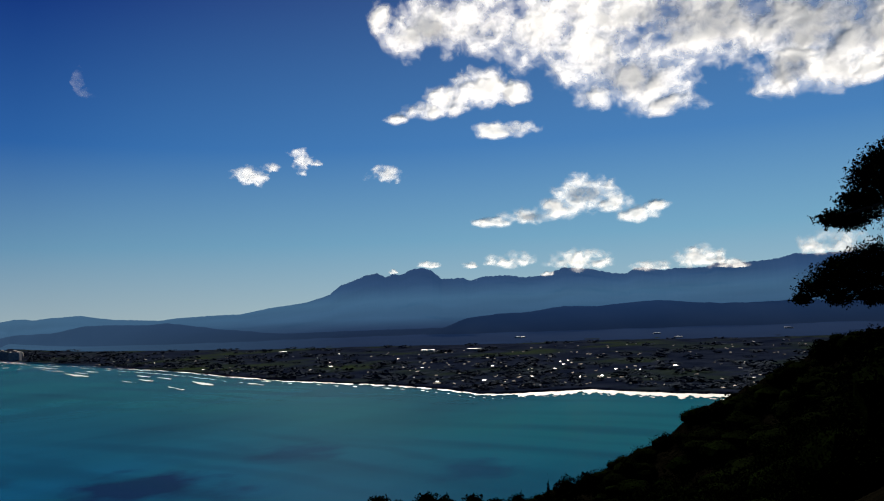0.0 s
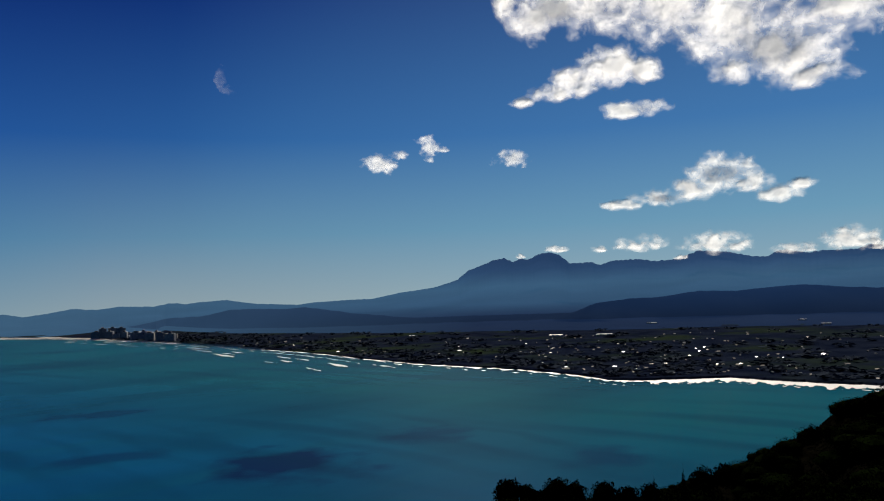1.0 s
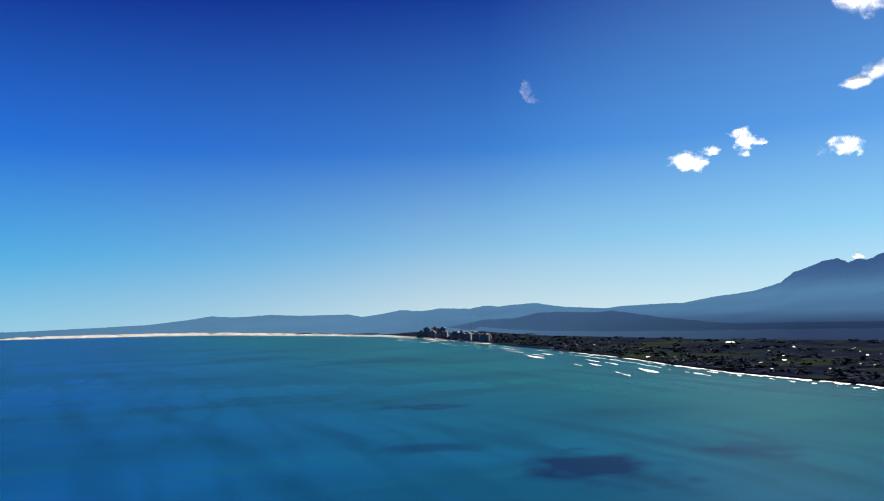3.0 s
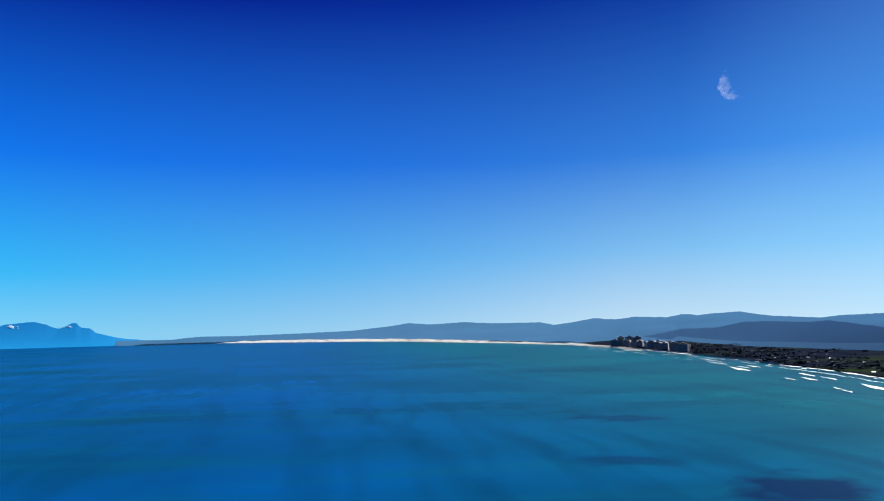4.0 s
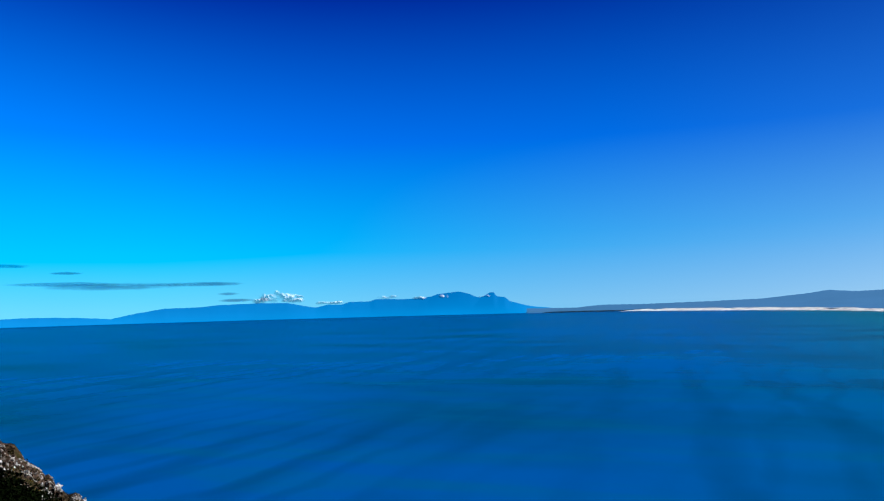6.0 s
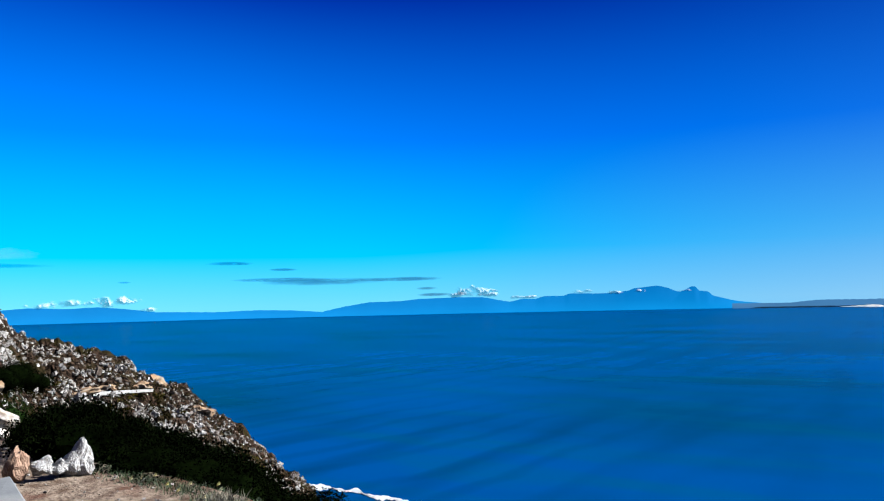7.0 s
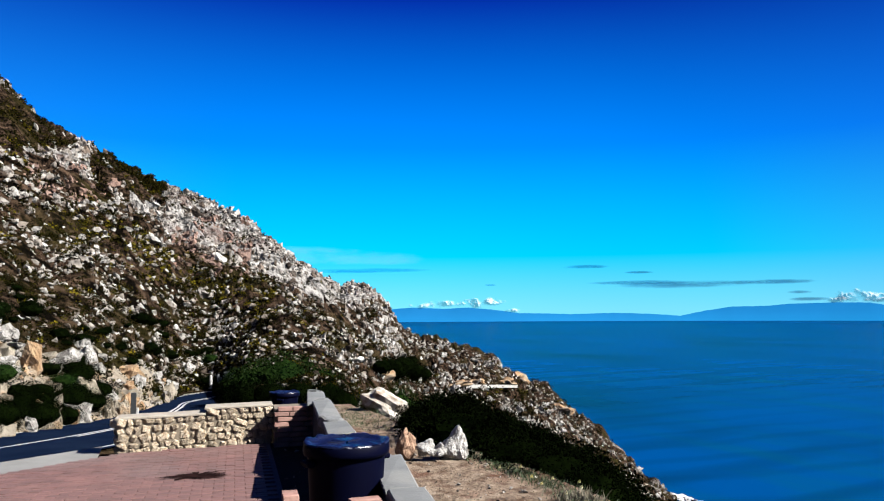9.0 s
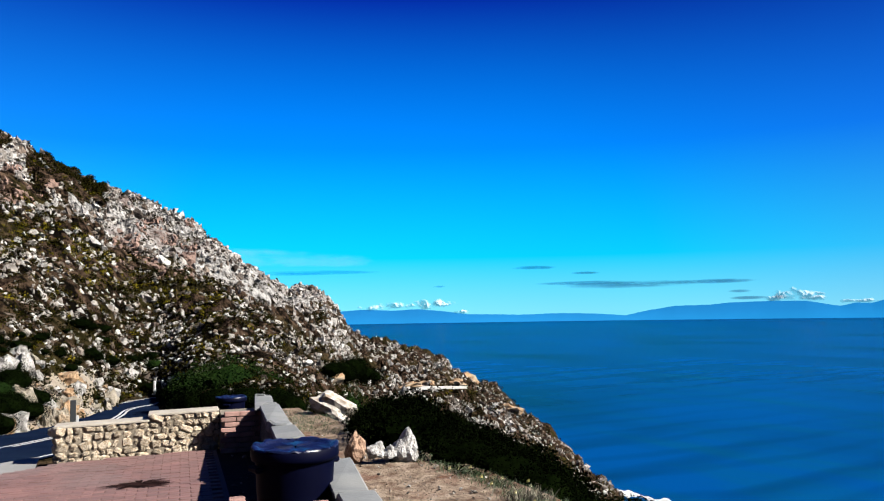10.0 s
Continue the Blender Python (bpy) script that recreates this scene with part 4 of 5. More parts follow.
M_red = mat("red_boulder", (0.20, 0.11, 0.085), (0.36, 0.235, 0.19), 0.8, 0.9, 0.7, 2.5, dist=0.3, isl=((0.5, 0.45, 0.4), (1.0, 0.97, 0.93), (1.2, 1.1, 1.0)))
pl_r, pl_s, pl_m, pl_red = [], [], [], []
for i in range(56000):
    az, d, z = spot(44.5, 99, 40 if i % 4 else 110, 303)
    k = rockiness(az, d, z)
    if rr.random() < k:
        q = d * rr.uniform(0.0008, 0.0027) * (0.75 + 0.5 * min(1, max(0, k))) * (0.72 + 0.28 * step(62, 72, az)) * (2.0 if rr.random() < 0.06 and d < 270 else 1)
        m = Matrix.LocRotScale(polar(az, d, z + (0.1 if d < 270 else -0.25) * q), Euler((rr.uniform(-0.5, 0.5), rr.uniform(-0.5, 0.5), rr.uniform(0, 6))), (q * rr.uniform(0.5, 1.5), q * rr.uniform(0.5, 1.2), q * rr.uniform(0.6, 1.7)))
        el = math.degrees(math.atan2(z - 70, d))
        red = 76 < az < 81.5 and 2.6 < el < 6.8 or 85 < az < 91 and 7.5 < el < 10
        (pl_red if red and noise.noise((az * 0.6, el * 0.8, 7)) > -0.05 else pl_r).append((rr.randrange(10), m))
    elif rr.random() < 0.55:
        q = d * rr.uniform(0.0014, 0.0040)
        m = Matrix.LocRotScale(polar(az, d, z + 0.2 * q), Euler((0, 0, rr.uniform(0, 6))), (q * 1.2, q * 1.2, q))
        el = math.degrees(math.atan2(z - 70, d))
        (pl_m if rr.random() < 0.04 + 1.4 * green_band(az, el) else pl_s).append((rr.randrange(6), m))
for i in range(9000):
    az = rr.uniform(61, 99)
    e = prof(az, EDGE)
    d = e + 0.6 + rr.random() ** 1.5 * max(12, 95 - e)
    z = ground_z(az, d)
    if rr.random() < 0.34 + 0.3 * noise.noise((az * 0.5, d * 0.06, 8.0)):
        q = d * rr.uniform(0.0010, 0.0040)
        pl_r.append((rr.randrange(10), Matrix.LocRotScale(polar(az, d, z + 0.15 * q), Euler((rr.uniform(-0.5, 0.5), rr.uniform(-0.5, 0.5), rr.uniform(0, 6))), (q * rr.uniform(0.8, 1.5), q * rr.uniform(0.8, 1.4), q * rr.uniform(0.7, 1.4)))))
    else:
        q = d * rr.uniform(0.002, 0.0062)
        (pl_m if rr.random() < 0.06 else pl_s).append((rr.randrange(6), Matrix.LocRotScale(polar(az, d, z + 0.2 * q), Euler((0, 0, rr.uniform(0, 6))), (q * 1.2, q * 1.2, q))))
for i in range(1500):
    az = rr.uniform(82.2, 87.2) if i < 900 else rr.uniform(88, 99)
    d = rr.uniform(235, 301)
    z = ground_z(az, d)
    el = math.degrees(math.atan2(z - 70, d))
    if i < 900 and not 7.4 + 0.25 * (87 - az) < el or i >= 900 and el < 10.6 + 0.5 * (az - 88):
        continue
    q = rr.uniform(0.5, 1.1)
    pl_s.append((rr.randrange(6), Matrix.LocRotScale(polar(az, d, z - 0.05 * q), Euler((0, 0, rr.uniform(0, 6))), (q * 1.3, q * 1.3, q))))
merged("red_scree", rocks1, pl_red, M_red, "reddish brown stones in patches on the mountainside", "stones")
merged("scree", rocks1, pl_r, M_rock, "grey and tan stones strewn over the mountainside", "stones")
merged("scrub", tufts, pl_s, M_scrub, "low dark scrub growing between the stones", "scrub")
merged("yellow_scrub", tufts, pl_m, M_moss, "low yellow-green scrub on the mountainside", "scrub")


def placed(name, shape, material, m, label, category, group="", smooth=False):
    v, f = shape
    key = (id(v), material.name)
    if key not in made:
        me = bpy.data.meshes.new(name)
        me.from_pydata(v.tolist(), [], quads(f))
        me.materials.append(material)
        if smooth:
            me.shade_smooth()
        made[key] = me
    ob = new(name, made[key])
    ob.matrix_basis = m
    return tagged(ob, label, category, group)


made = {}
# crags and large boulders, things of their own
for i in range(240):
    az, d, z = spot(45, 98, 120, 301)
    if i < 130:
        az = rr.uniform(58, 78)
        d = rr.uniform(200, 302)
        z = ground_z(az, d)
    q = d * rr.uniform(0.003, 0.0075) * (0.8 if az < 60 else 1) * (0.7 if d > 270 else 1)
    m = Matrix.LocRotScale(polar(az, d, z - 0.3 * q), Euler((rr.uniform(-0.6, 0.6), rr.uniform(-0.6, 0.6), rr.uniform(0, 6))), (q * rr.uniform(0.5, 1.0), q * rr.uniform(0.5, 1.0), q * rr.uniform(0.7, 1.25)))
    placed("boulder", rocks2[rr.randrange(8)], M_rock, m, "large weathered grey boulder on the mountainside", "boulder", "boulders on the mountainside")

cuts = [rock_shape(s + 50, 3, 0.9, 0.9) for s in range(4)]
# the road cut in the seaward spur with its pale parapet
for az, el, d, sx, sz in ((56.3, -5.0, 0, 3.2, 2.2), (57.3, -5.2, 240, 3.0, 1.3), (59.7, -5.35, 226, 4.0, 1.5), (60.8, -5.4, 226, 3.2, 1.1), (67.1, -5.0, 92, 2.0, 1.1), (68.1, -5.3, 88, 1.6, 0.9), (78.0, -5.2, 62, 1.5, 1.1), (76.4, -4.9, 70, 1.6, 1.0), (53.4, -7.2, 262, 5.0, 2.0)):
    g = on_hill(az, el, 60)
    k = g / (d or 236)
    q = Matrix.LocRotScale(EYE + way(az, el) * g, Euler((0.1, 0.2, az)), (sx * k, sx * 0.8 * k, sz * k))
    placed("outcrop", cuts[int(az) % 4], M_cut, q @ Matrix.Translation((0, 0, -0.2)) @ Matrix.Diagonal((0.95, 0.75, 1.0, 1)), "ochre rock outcrop cut back for the road", "outcrop", "ochre road cuts")
rows = []
reach = [on_hill(55.5 + 0.15 * i, -5.6, 120) for i in range(43)]
for i in range(31):
    az = 56.4 + 0.15 * i
    d = sum(reach[i:i + 13]) / 13 - 5.0
    c = EYE + way(az, -5.6) * d
    rows.append([polar(az, d, c.z - 0.6), polar(az, d, c.z + 0.35), polar(az, d + 0.6, c.z + 0.35), polar(az, d + 0.6, c.z - 0.6)])
v, f = sheet(rows)
M_conc = mat("concrete", (0.40, 0.38, 0.35), (0.55, 0.53, 0.5), 1.0, 0.85, 0.3, 10, dist=0.02)
tagged(mesh("parapet", v, f, M_conc), "pale low parapet of the road round the spur", "parapet")

# ---- bushes ----
bush_small = [leaf_blob(s + 60, 3600, 0.034, 1.0, 0.8, 0.62, 0.72, 0.4) for s in range(4)]
bush_big = [leaf_blob(s + 70, 5000, 0.03, 1.0, 0.85, 0.74, 0.74, 0.28) for s in range(4)]


def bush(shape, az, d, r, h, material, label, group="", z=None, sink=0.25):
    z = ground_z(az, d) if z is None else z
    m = Matrix.LocRotScale(polar(az, d, z + h * (1 - sink) * 0.5), Euler((0, 0, rr.uniform(0, 6))), (r, r, h * 0.62))
    return placed("bush", shape, material, m, label, "bush", group)


# the dark slope across from the sun; its shade is in the leaf colour
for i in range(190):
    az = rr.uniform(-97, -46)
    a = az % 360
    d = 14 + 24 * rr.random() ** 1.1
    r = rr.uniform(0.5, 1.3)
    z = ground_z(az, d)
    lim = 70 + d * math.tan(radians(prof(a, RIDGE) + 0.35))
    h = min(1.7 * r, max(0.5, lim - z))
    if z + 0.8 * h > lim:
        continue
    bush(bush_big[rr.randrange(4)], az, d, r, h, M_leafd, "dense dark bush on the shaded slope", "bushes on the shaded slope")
far_bush = [leaf_blob(s + 80, 800, 0.045, 1.0, 0.8, 0.7, 0.78, 0.35) for s in range(4)]
pl = []
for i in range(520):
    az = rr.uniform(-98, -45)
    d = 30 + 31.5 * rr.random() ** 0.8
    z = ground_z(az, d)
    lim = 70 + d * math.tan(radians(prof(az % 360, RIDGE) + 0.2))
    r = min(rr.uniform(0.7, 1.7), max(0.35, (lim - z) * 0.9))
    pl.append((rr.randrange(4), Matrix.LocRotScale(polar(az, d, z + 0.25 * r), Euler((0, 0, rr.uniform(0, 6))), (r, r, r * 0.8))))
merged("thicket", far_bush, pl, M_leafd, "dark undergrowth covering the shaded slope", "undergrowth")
top_shape = [leaf_blob(s + 140, 1500, 0.085, 1.0, 0.85, 0.72, 0.80, 0.5) for s in range(4)]
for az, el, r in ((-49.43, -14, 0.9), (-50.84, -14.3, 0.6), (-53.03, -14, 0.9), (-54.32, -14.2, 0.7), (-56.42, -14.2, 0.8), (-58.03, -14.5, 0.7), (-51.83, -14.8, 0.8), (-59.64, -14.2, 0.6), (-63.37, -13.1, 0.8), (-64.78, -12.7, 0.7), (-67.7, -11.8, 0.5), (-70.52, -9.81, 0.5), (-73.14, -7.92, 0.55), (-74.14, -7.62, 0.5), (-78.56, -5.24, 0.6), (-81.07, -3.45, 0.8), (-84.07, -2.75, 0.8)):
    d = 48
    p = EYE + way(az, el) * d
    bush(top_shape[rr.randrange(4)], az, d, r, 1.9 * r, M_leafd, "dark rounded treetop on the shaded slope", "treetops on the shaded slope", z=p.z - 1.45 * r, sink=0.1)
# two small spires
for az, el in ((-61.96, -12.7), (-59.95, -13.3)):
    d = 46
    p = EYE + way(az, el) * d
    root = new("conifer")
    root.matrix_basis = Matrix.Translation((p.x, p.y, p.z - 2.2))
    bm = bmesh.new()
    bmesh.ops.create_cone(bm, segments=8, radius1=0.09, radius2=0.02, depth=2.0, matrix=Matrix.Translation((0, 0, 1.0)))
    part("trunk", bm, M_bark, root)
    v, f = leaf_blob(91, 700, 0.07, 0.33, 1.15, 0.2)
    v = v.copy()
    k = np.clip((1.3 - v[:, 2]) / 2.2, 0.08, 1)
    v[:, 0] *= k
    v[:, 1] *= k
    v[:, 2] += 1.3
    mesh("crown", v.tolist(), f.tolist(), M_leafd, root)
    tagged(root, "small dark pointed conifer on the shaded slope", "tree")


# ---- the tree that leans in over the shaded slope ----
def limb(bm, pts, radii, seg=7):
    rings = []
    for i, (p, r) in enumerate(zip(pts, radii)):
        t = (Vector(pts[min(i + 1, len(pts) - 1)]) - Vector(pts[max(i - 1, 0)])).normalized()
        q = t.to_track_quat("Z", "Y")
        rings.append([bm.verts.new(Vector(p) + q @ Vector((r * math.cos(6.2832 * k / seg), r * math.sin(6.2832 * k / seg), 0))) for k in range(seg)])
    for a, b in zip(rings, rings[1:]):
        for k in range(seg):
            bm.faces.new((a[k], a[(k + 1) % seg], b[(k + 1) % seg], b[k]))


def at(az, el, d):
    return EYE + way(az, el) * d


tree = new("tree")
root_at = Vector(polar(-91, 21.0, ground_z(-91, 21.0) - 0.3))
tree.matrix_basis = Matrix.Translation(root_at)
fork = at(-91.07, 0.75, 20.6) - root_at
bm = bmesh.new()
limb(bm, [(0, 0, 0), fork * 0.5 + Vector((0.15, 0, 0)), fork, at(-89.56, 6.75, 20.2) - root_at, at(-88.06, 9.75, 20) - root_at], [0.3, 0.24, 0.2, 0.12, 0.05])
part("trunk", bm, M_bark, tree)
pads = [(-80.87, 0.35, 0.42), (-81.88, 1.05, 0.55), (-83.17, 0.45, 0.7), (-84.77, 1.05, 0.85), (-82.38, 1.85, 0.4), (-83.97, 2.15, 0.6), (-86.07, 2.35, 0.9), (-87.57, 1.35, 1.0), (-79.97, -0.34, 0.25), (-82.17, -0.35, 0.3), (-84.17, -0.45, 0.3), (-86.17, -0.05, 0.6),
        (-82.18, 4.95, 0.34), (-83.18, 4.65, 0.4), (-83.98, 5.35, 0.55), (-84.78, 6.35, 0.65), (-84.58, 7.55, 0.5), (-85.18, 8.45, 0.5), (-86.37, 7.35, 0.9), (-87.17, 5.75, 1.0), (-86.57, 8.95, 0.7), (-83.58, 6.15, 0.35), (-88.56, 7.75, 1.0), (-89.57, 4.75, 1.0)]
for i, (az, el, r) in enumerate(pads):
    c = at(az, el, 20 + rr.uniform(-0.5, 0.5)) - root_at
    if i % 2 == 0:
        bm = bmesh.new()
        s = fork if el < 3.6 else at(-89.16, 5.75, 20.2) - root_at
        limb(bm, [s, (s + c) / 2 + Vector((0, 0, 0.15)), c, c + (c - s) * 0.08], [0.07, 0.05, 0.025, 0.01], 6)
        bough = part("limb", bm, M_bark, tree)
    v, f = leaf_blob(100 + i, int(4200 * r), 0.036, r * 1.05, r * 0.56, 0.05, 0.0, 0.75)
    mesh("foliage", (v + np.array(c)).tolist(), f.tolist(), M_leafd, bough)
tagged(tree, "dark broad-crowned tree leaning out over the slope", "tree")

# ---- the lookout: paved bay, walls, road ----
NEAR = pose(0, 0, 70, 0, 0, 77)


def lv(y):
    """Paved level in the lookout's own frame (x to the right of bearing 77, y along it)."""
    return -1.72 - 0.02 * max(-8, y)


def thing(name, m, label, category, group=""):
    ob = new(name)
    ob.matrix_basis = NEAR @ m
    return tagged(ob, label, category, group)


def block(sx, sy, sz, bevel, jitter=0.0, seed=0, top=None):
    """A bevelled block about its centre, its corners shifted a little."""
    r = random.Random(seed)
    bm = bmesh.new()
    bmesh.ops.create_cube(bm, size=1)
    for v in bm.verts:
        v.co = Vector((v.co.x * sx, v.co.y * sy, v.co.z * sz)) + Vector([r.uniform(-jitter, jitter) for _ in range(3)])
    bmesh.ops.bevel(bm, geom=bm.edges[:], offset=bevel, segments=1, affect="EDGES")
    me = bpy.data.meshes.new("block")
    bm.to_mesh(me)
    bm.free()
    return me


def piece(name, me, material, parent, m):
    if not me.materials:
        me.materials.append(material)
    ob = new(name, me)
    ob.parent = parent
    ob.matrix_basis = m
    return ob


M_paver = mat("paving_brick", (0.165, 0.068, 0.062), (0.25, 0.115, 0.10), 3.0, 0.85, 0.5, 60, c=(0.20, 0.115, 0.108), cscale=0.7, dist=0.004, vary=0.22)
M_paver_i = mat("paving_brick_far", (0.165, 0.068, 0.062), (0.25, 0.115, 0.10), 3.0, 0.85, 0.5, 60, c=(0.20, 0.115, 0.108), cscale=0.7, dist=0.004, isl=((0.78, 0.78, 0.78), (1.0, 1.0, 1.0), (1.22, 1.2, 1.2)))
M_joint = mat("joint_sand", (0.13, 0.065, 0.06), (0.21, 0.115, 0.105), 6, 0.95, 0.4, 60, dist=0.005)
M_stone = mat("wall_stone", (0.66, 0.48, 0.30), (1.0, 0.92, 0.76), 9, 0.95, 0.9, 22, c=(0.44, 0.30, 0.17), cscale=2.6, dist=0.03, spec=0.1, vary=0.38)
M_mortar = mat("mortar", (0.16, 0.125, 0.085), (0.34, 0.28, 0.20), 8, 0.95, 0.5, 40, dist=0.01)
M_mortar_cap = mat("mortar_cap", (0.40, 0.35, 0.28), (0.55, 0.50, 0.42), 6, 0.95, 0.6, 30, dist=0.012)
M_brick = mat("brick", (0.34, 0.16, 0.13), (0.50, 0.29, 0.24), 6, 0.9, 0.5, 40, dist=0.006, vary=0.28)
M_cope = mat("coping", (0.17, 0.18, 0.185), (0.25, 0.26, 0.265), 2.5, 0.85, 0.4, 30, c=(0.30, 0.30, 0.29), cscale=1.2, dist=0.008)
# dark stone: the shade on the parapet's face is put into the colour
M_parapet_shade = mat("parapet_shaded_stone", (0.035, 0.032, 0.03), (0.075, 0.068, 0.06), 4, 0.95, 0.7, 14, dist=0.03)
# dark navy plastic, darkened further for the parapet's shadow on it
M_bin = mat("bin_plastic", (0.0002, 0.0008, 0.012), (0.0004, 0.0014, 0.018), 2.0, 0.6, 0.1, 40, dist=0.003, spec=0.03)
M_liner = mat("bin_liner", (0.0015, 0.005, 0.03), (0.003, 0.010, 0.06), 5, 0.35, 0.6, 9, dist=0.03)
M_asph = mat("asphalt", (0.006, 0.013, 0.036), (0.011, 0.021, 0.050), 0.8, 1.0, 0.4, 50, dist=0.01, spec=0.0)
M_line = mat("road_paint", (0.62, 0.62, 0.62), (0.80, 0.80, 0.79), 2.0, 0.7)
M_gravel = mat("gravel", (0.30, 0.25, 0.18), (0.48, 0.42, 0.33), 2.5, 0.95, 0.8, 25, dist=0.04)
M_apron = mat("concrete_apron", (0.24, 0.24, 0.235), (0.33, 0.33, 0.32), 1.5, 0.9, 0.3, 40, dist=0.005)
M_dirt = mat("trodden_dirt", (0.13, 0.075, 0.045), (0.46, 0.36, 0.27), 4.5, 0.95, 1.0, 18, c=(0.17, 0.060, 0.032), cscale=1.3, dist=0.04, spec=0.1)
M_white = mat("white_rock", (0.55, 0.53, 0.50), (0.90, 0.90, 0.89), 5.0, 0.9, 0.9, 9, c=(0.40, 0.34, 0.28), cscale=3.5, dist=0.04)
M_orange = mat("orange_rock", (0.34, 0.17, 0.09), (0.60, 0.38, 0.25), 3.0, 0.9, 0.7, 9, dist=0.04)
M_grass = mat("grass", (0.020, 0.060, 0.005), (0.06, 0.13, 0.014), 2.0, 0.8, isl=((0.6, 0.6, 0.6), (1.2, 1.2, 1.0)))
M_straw = mat("dry_grass", (0.15, 0.13, 0.085), (0.27, 0.24, 0.17), 2.0, 0.85, isl=((0.6, 0.6, 0.6), (1.2, 1.2, 1.1)))
M_petal = mat("flower", (0.75, 0.65, 0.15), (0.85, 0.83, 0.6), 5.0, 0.7)
M_shadow_patch = mat("shadow_patch", (0.006, 0.004, 0.004), (0.05, 0.025, 0.025), 7.0, 1.0, spec=0.0)
M_metal = mat("painted_metal", (0.02, 0.025, 0.028), (0.04, 0.045, 0.05), 5.0, 0.5)


# road, verge and lines
CENTRE = [(-14, -2), (-11.5, 5), (-8.4, 12), (-4.9, 19.0), (-3.3, 23.2), (-2.45, 28), (-2.25, 33), (-2.2, 38), (-1.2, 42), (0.8, 44.2), (2.6, 45.2)]


def centre(s):
    n = len(CENTRE) - 1
    i = min(n - 1, int(s * n))
    t = s * n - i
    p = [Vector((*CENTRE[min(n, max(0, i + k))], 0)) for k in (-1, 0, 1, 2)]
    return 0.5 * (2 * p[1] + (p[2] - p[0]) * t + (2 * p[0] - 5 * p[1] + 4 * p[2] - p[3]) * t * t + (3 * p[1] - p[0] - 3 * p[2] + p[3]) * t ** 3)


def ribbon(offs, lift, s0=0.0, s1=1.0, n=120):
    rows = []
    for i in range(n + 1):
        s = s0 + (s1 - s0) * i / n
        c, t = centre(s), (centre(min(1, s + 0.002)) - centre(max(0, s - 0.002))).normalized()
        r = Vector((t.y, -t.x, 0))
        z = road_z(max(17, c.y)) - 70
        rows.append([tuple(NEAR @ Vector((*(c + r * o).xy, z + lift + (0 if abs(o) < 2.7 else -0.05)))) for o in offs])
    return sheet(rows)


v, f = ribbon([-2.2, -1.1, 0, 1.1, 2.2], 0.05)
tagged(mesh("road", v, f, M_asph), "narrow dark asphalt coast road with white lines", "road", kind="structure")
v, f = ribbon([-3.6, -2.9, -2.2], 0.035)
tagged(mesh("verge", v, f, M_gravel), "pale gravel verge along the road", "verge", kind="structure")
for o, w, s0, s1 in ((-0.09, 0.05, 0, 1), (0.09, 0.05, 0.35, 1), (-2.0, 0.05, 0, 1), (2.0, 0.05, 0, 1)):
    v, f = ribbon([o - w, o + w], 0.056, s0, s1)
    tagged(mesh("lane_line", v, f, M_line), "white painted line on the asphalt road", "road line", kind="structure")

# paved bay: bedding sheet, concrete apron, bricks
OUT = [(-9, 4.6), (-2.72, 10.5), (-1.61, 11.55)]


def pave_limit(x):
    return float(np.interp(x, [p[0] for p in OUT], [p[1] for p in OUT])) if x < -1.61 else 11.62 + 0.155 * (x + 1.61)


rows = []
for i in range(31):
    x = -9 + 9.5 * i / 30
    rows.append([tuple(NEAR @ Vector((x, y, lv(y) - 0.012))) for y in (-6, 0, 4, 8, pave_limit(x))])
v, f = sheet(rows)
paving = tagged(mesh("paving", v, f, M_joint), "red brick paving of the lookout bay", "paving", kind="structure")
rows = []
for i in range(21):
    x = -9 + 7.2 * i / 20
    y = pave_limit(x)
    rows.append([tuple(NEAR @ Vector((x - 0.1 * k, y + 1.0 * k, lv(y + k) - 0.02))) for k in (0, 0.5, 1.15)])
v, f = sheet(rows)
tagged(mesh("apron", v, f, M_apron), "grey concrete apron between paving and road", "apron", kind="structure")

# dark strip between paving and parapet: the parapet's shadow painted as a surface
M_shadow_strip = mat("shadow_strip", (0.012, 0.010, 0.008), (0.03, 0.024, 0.02), 4.0, 1.0, 0.8, 20, dist=0.03, spec=0.1)
rows = []
for i in range(31):
    y = 2.0 + 10.0 * i / 30
    rows.append([tuple(NEAR @ Vector((x, y, lv(y) - 0.035 + 0.02 * noise.noise((x * 4, y * 3, 0)))) ) for x in (0.42, 0.6, 0.8, 1.0, 1.2, 1.45)])
v, f = sheet(rows)
tagged(mesh("gutter", v, f, M_shadow_strip), "dark strip painted as the parapet's shadow beside the paving", "gutter", kind="structure")

# dark patch on the bricks: a cast shadow painted as a thin mesh
st = bmesh.new()
ring = []
for k in range(140):
    a = 6.2832 * k / 140
    r = 0.62 + 0.5 * noise.noise((2 * math.cos(a), 2 * math.sin(a), 4.0)) + 0.4 * noise.noise((7 * math.cos(a), 7 * math.sin(a), 1.0)) + 0.3 * noise.noise((22 * math.cos(a), 22 * math.sin(a), 2.0))
    x, y = -0.44 + 0.50 * r * math.cos(a), 9.5 + 0.34 * r * math.sin(a)
    ring.append(st.verts.new((x, y, lv(y) + 0.016)))
st.faces.new(ring)
ob = part("stain", st, M_shadow_patch)
ob.matrix_basis = NEAR
tagged(ob, "dark irregular shadow patch painted on the brick paving", "stain", kind="structure")

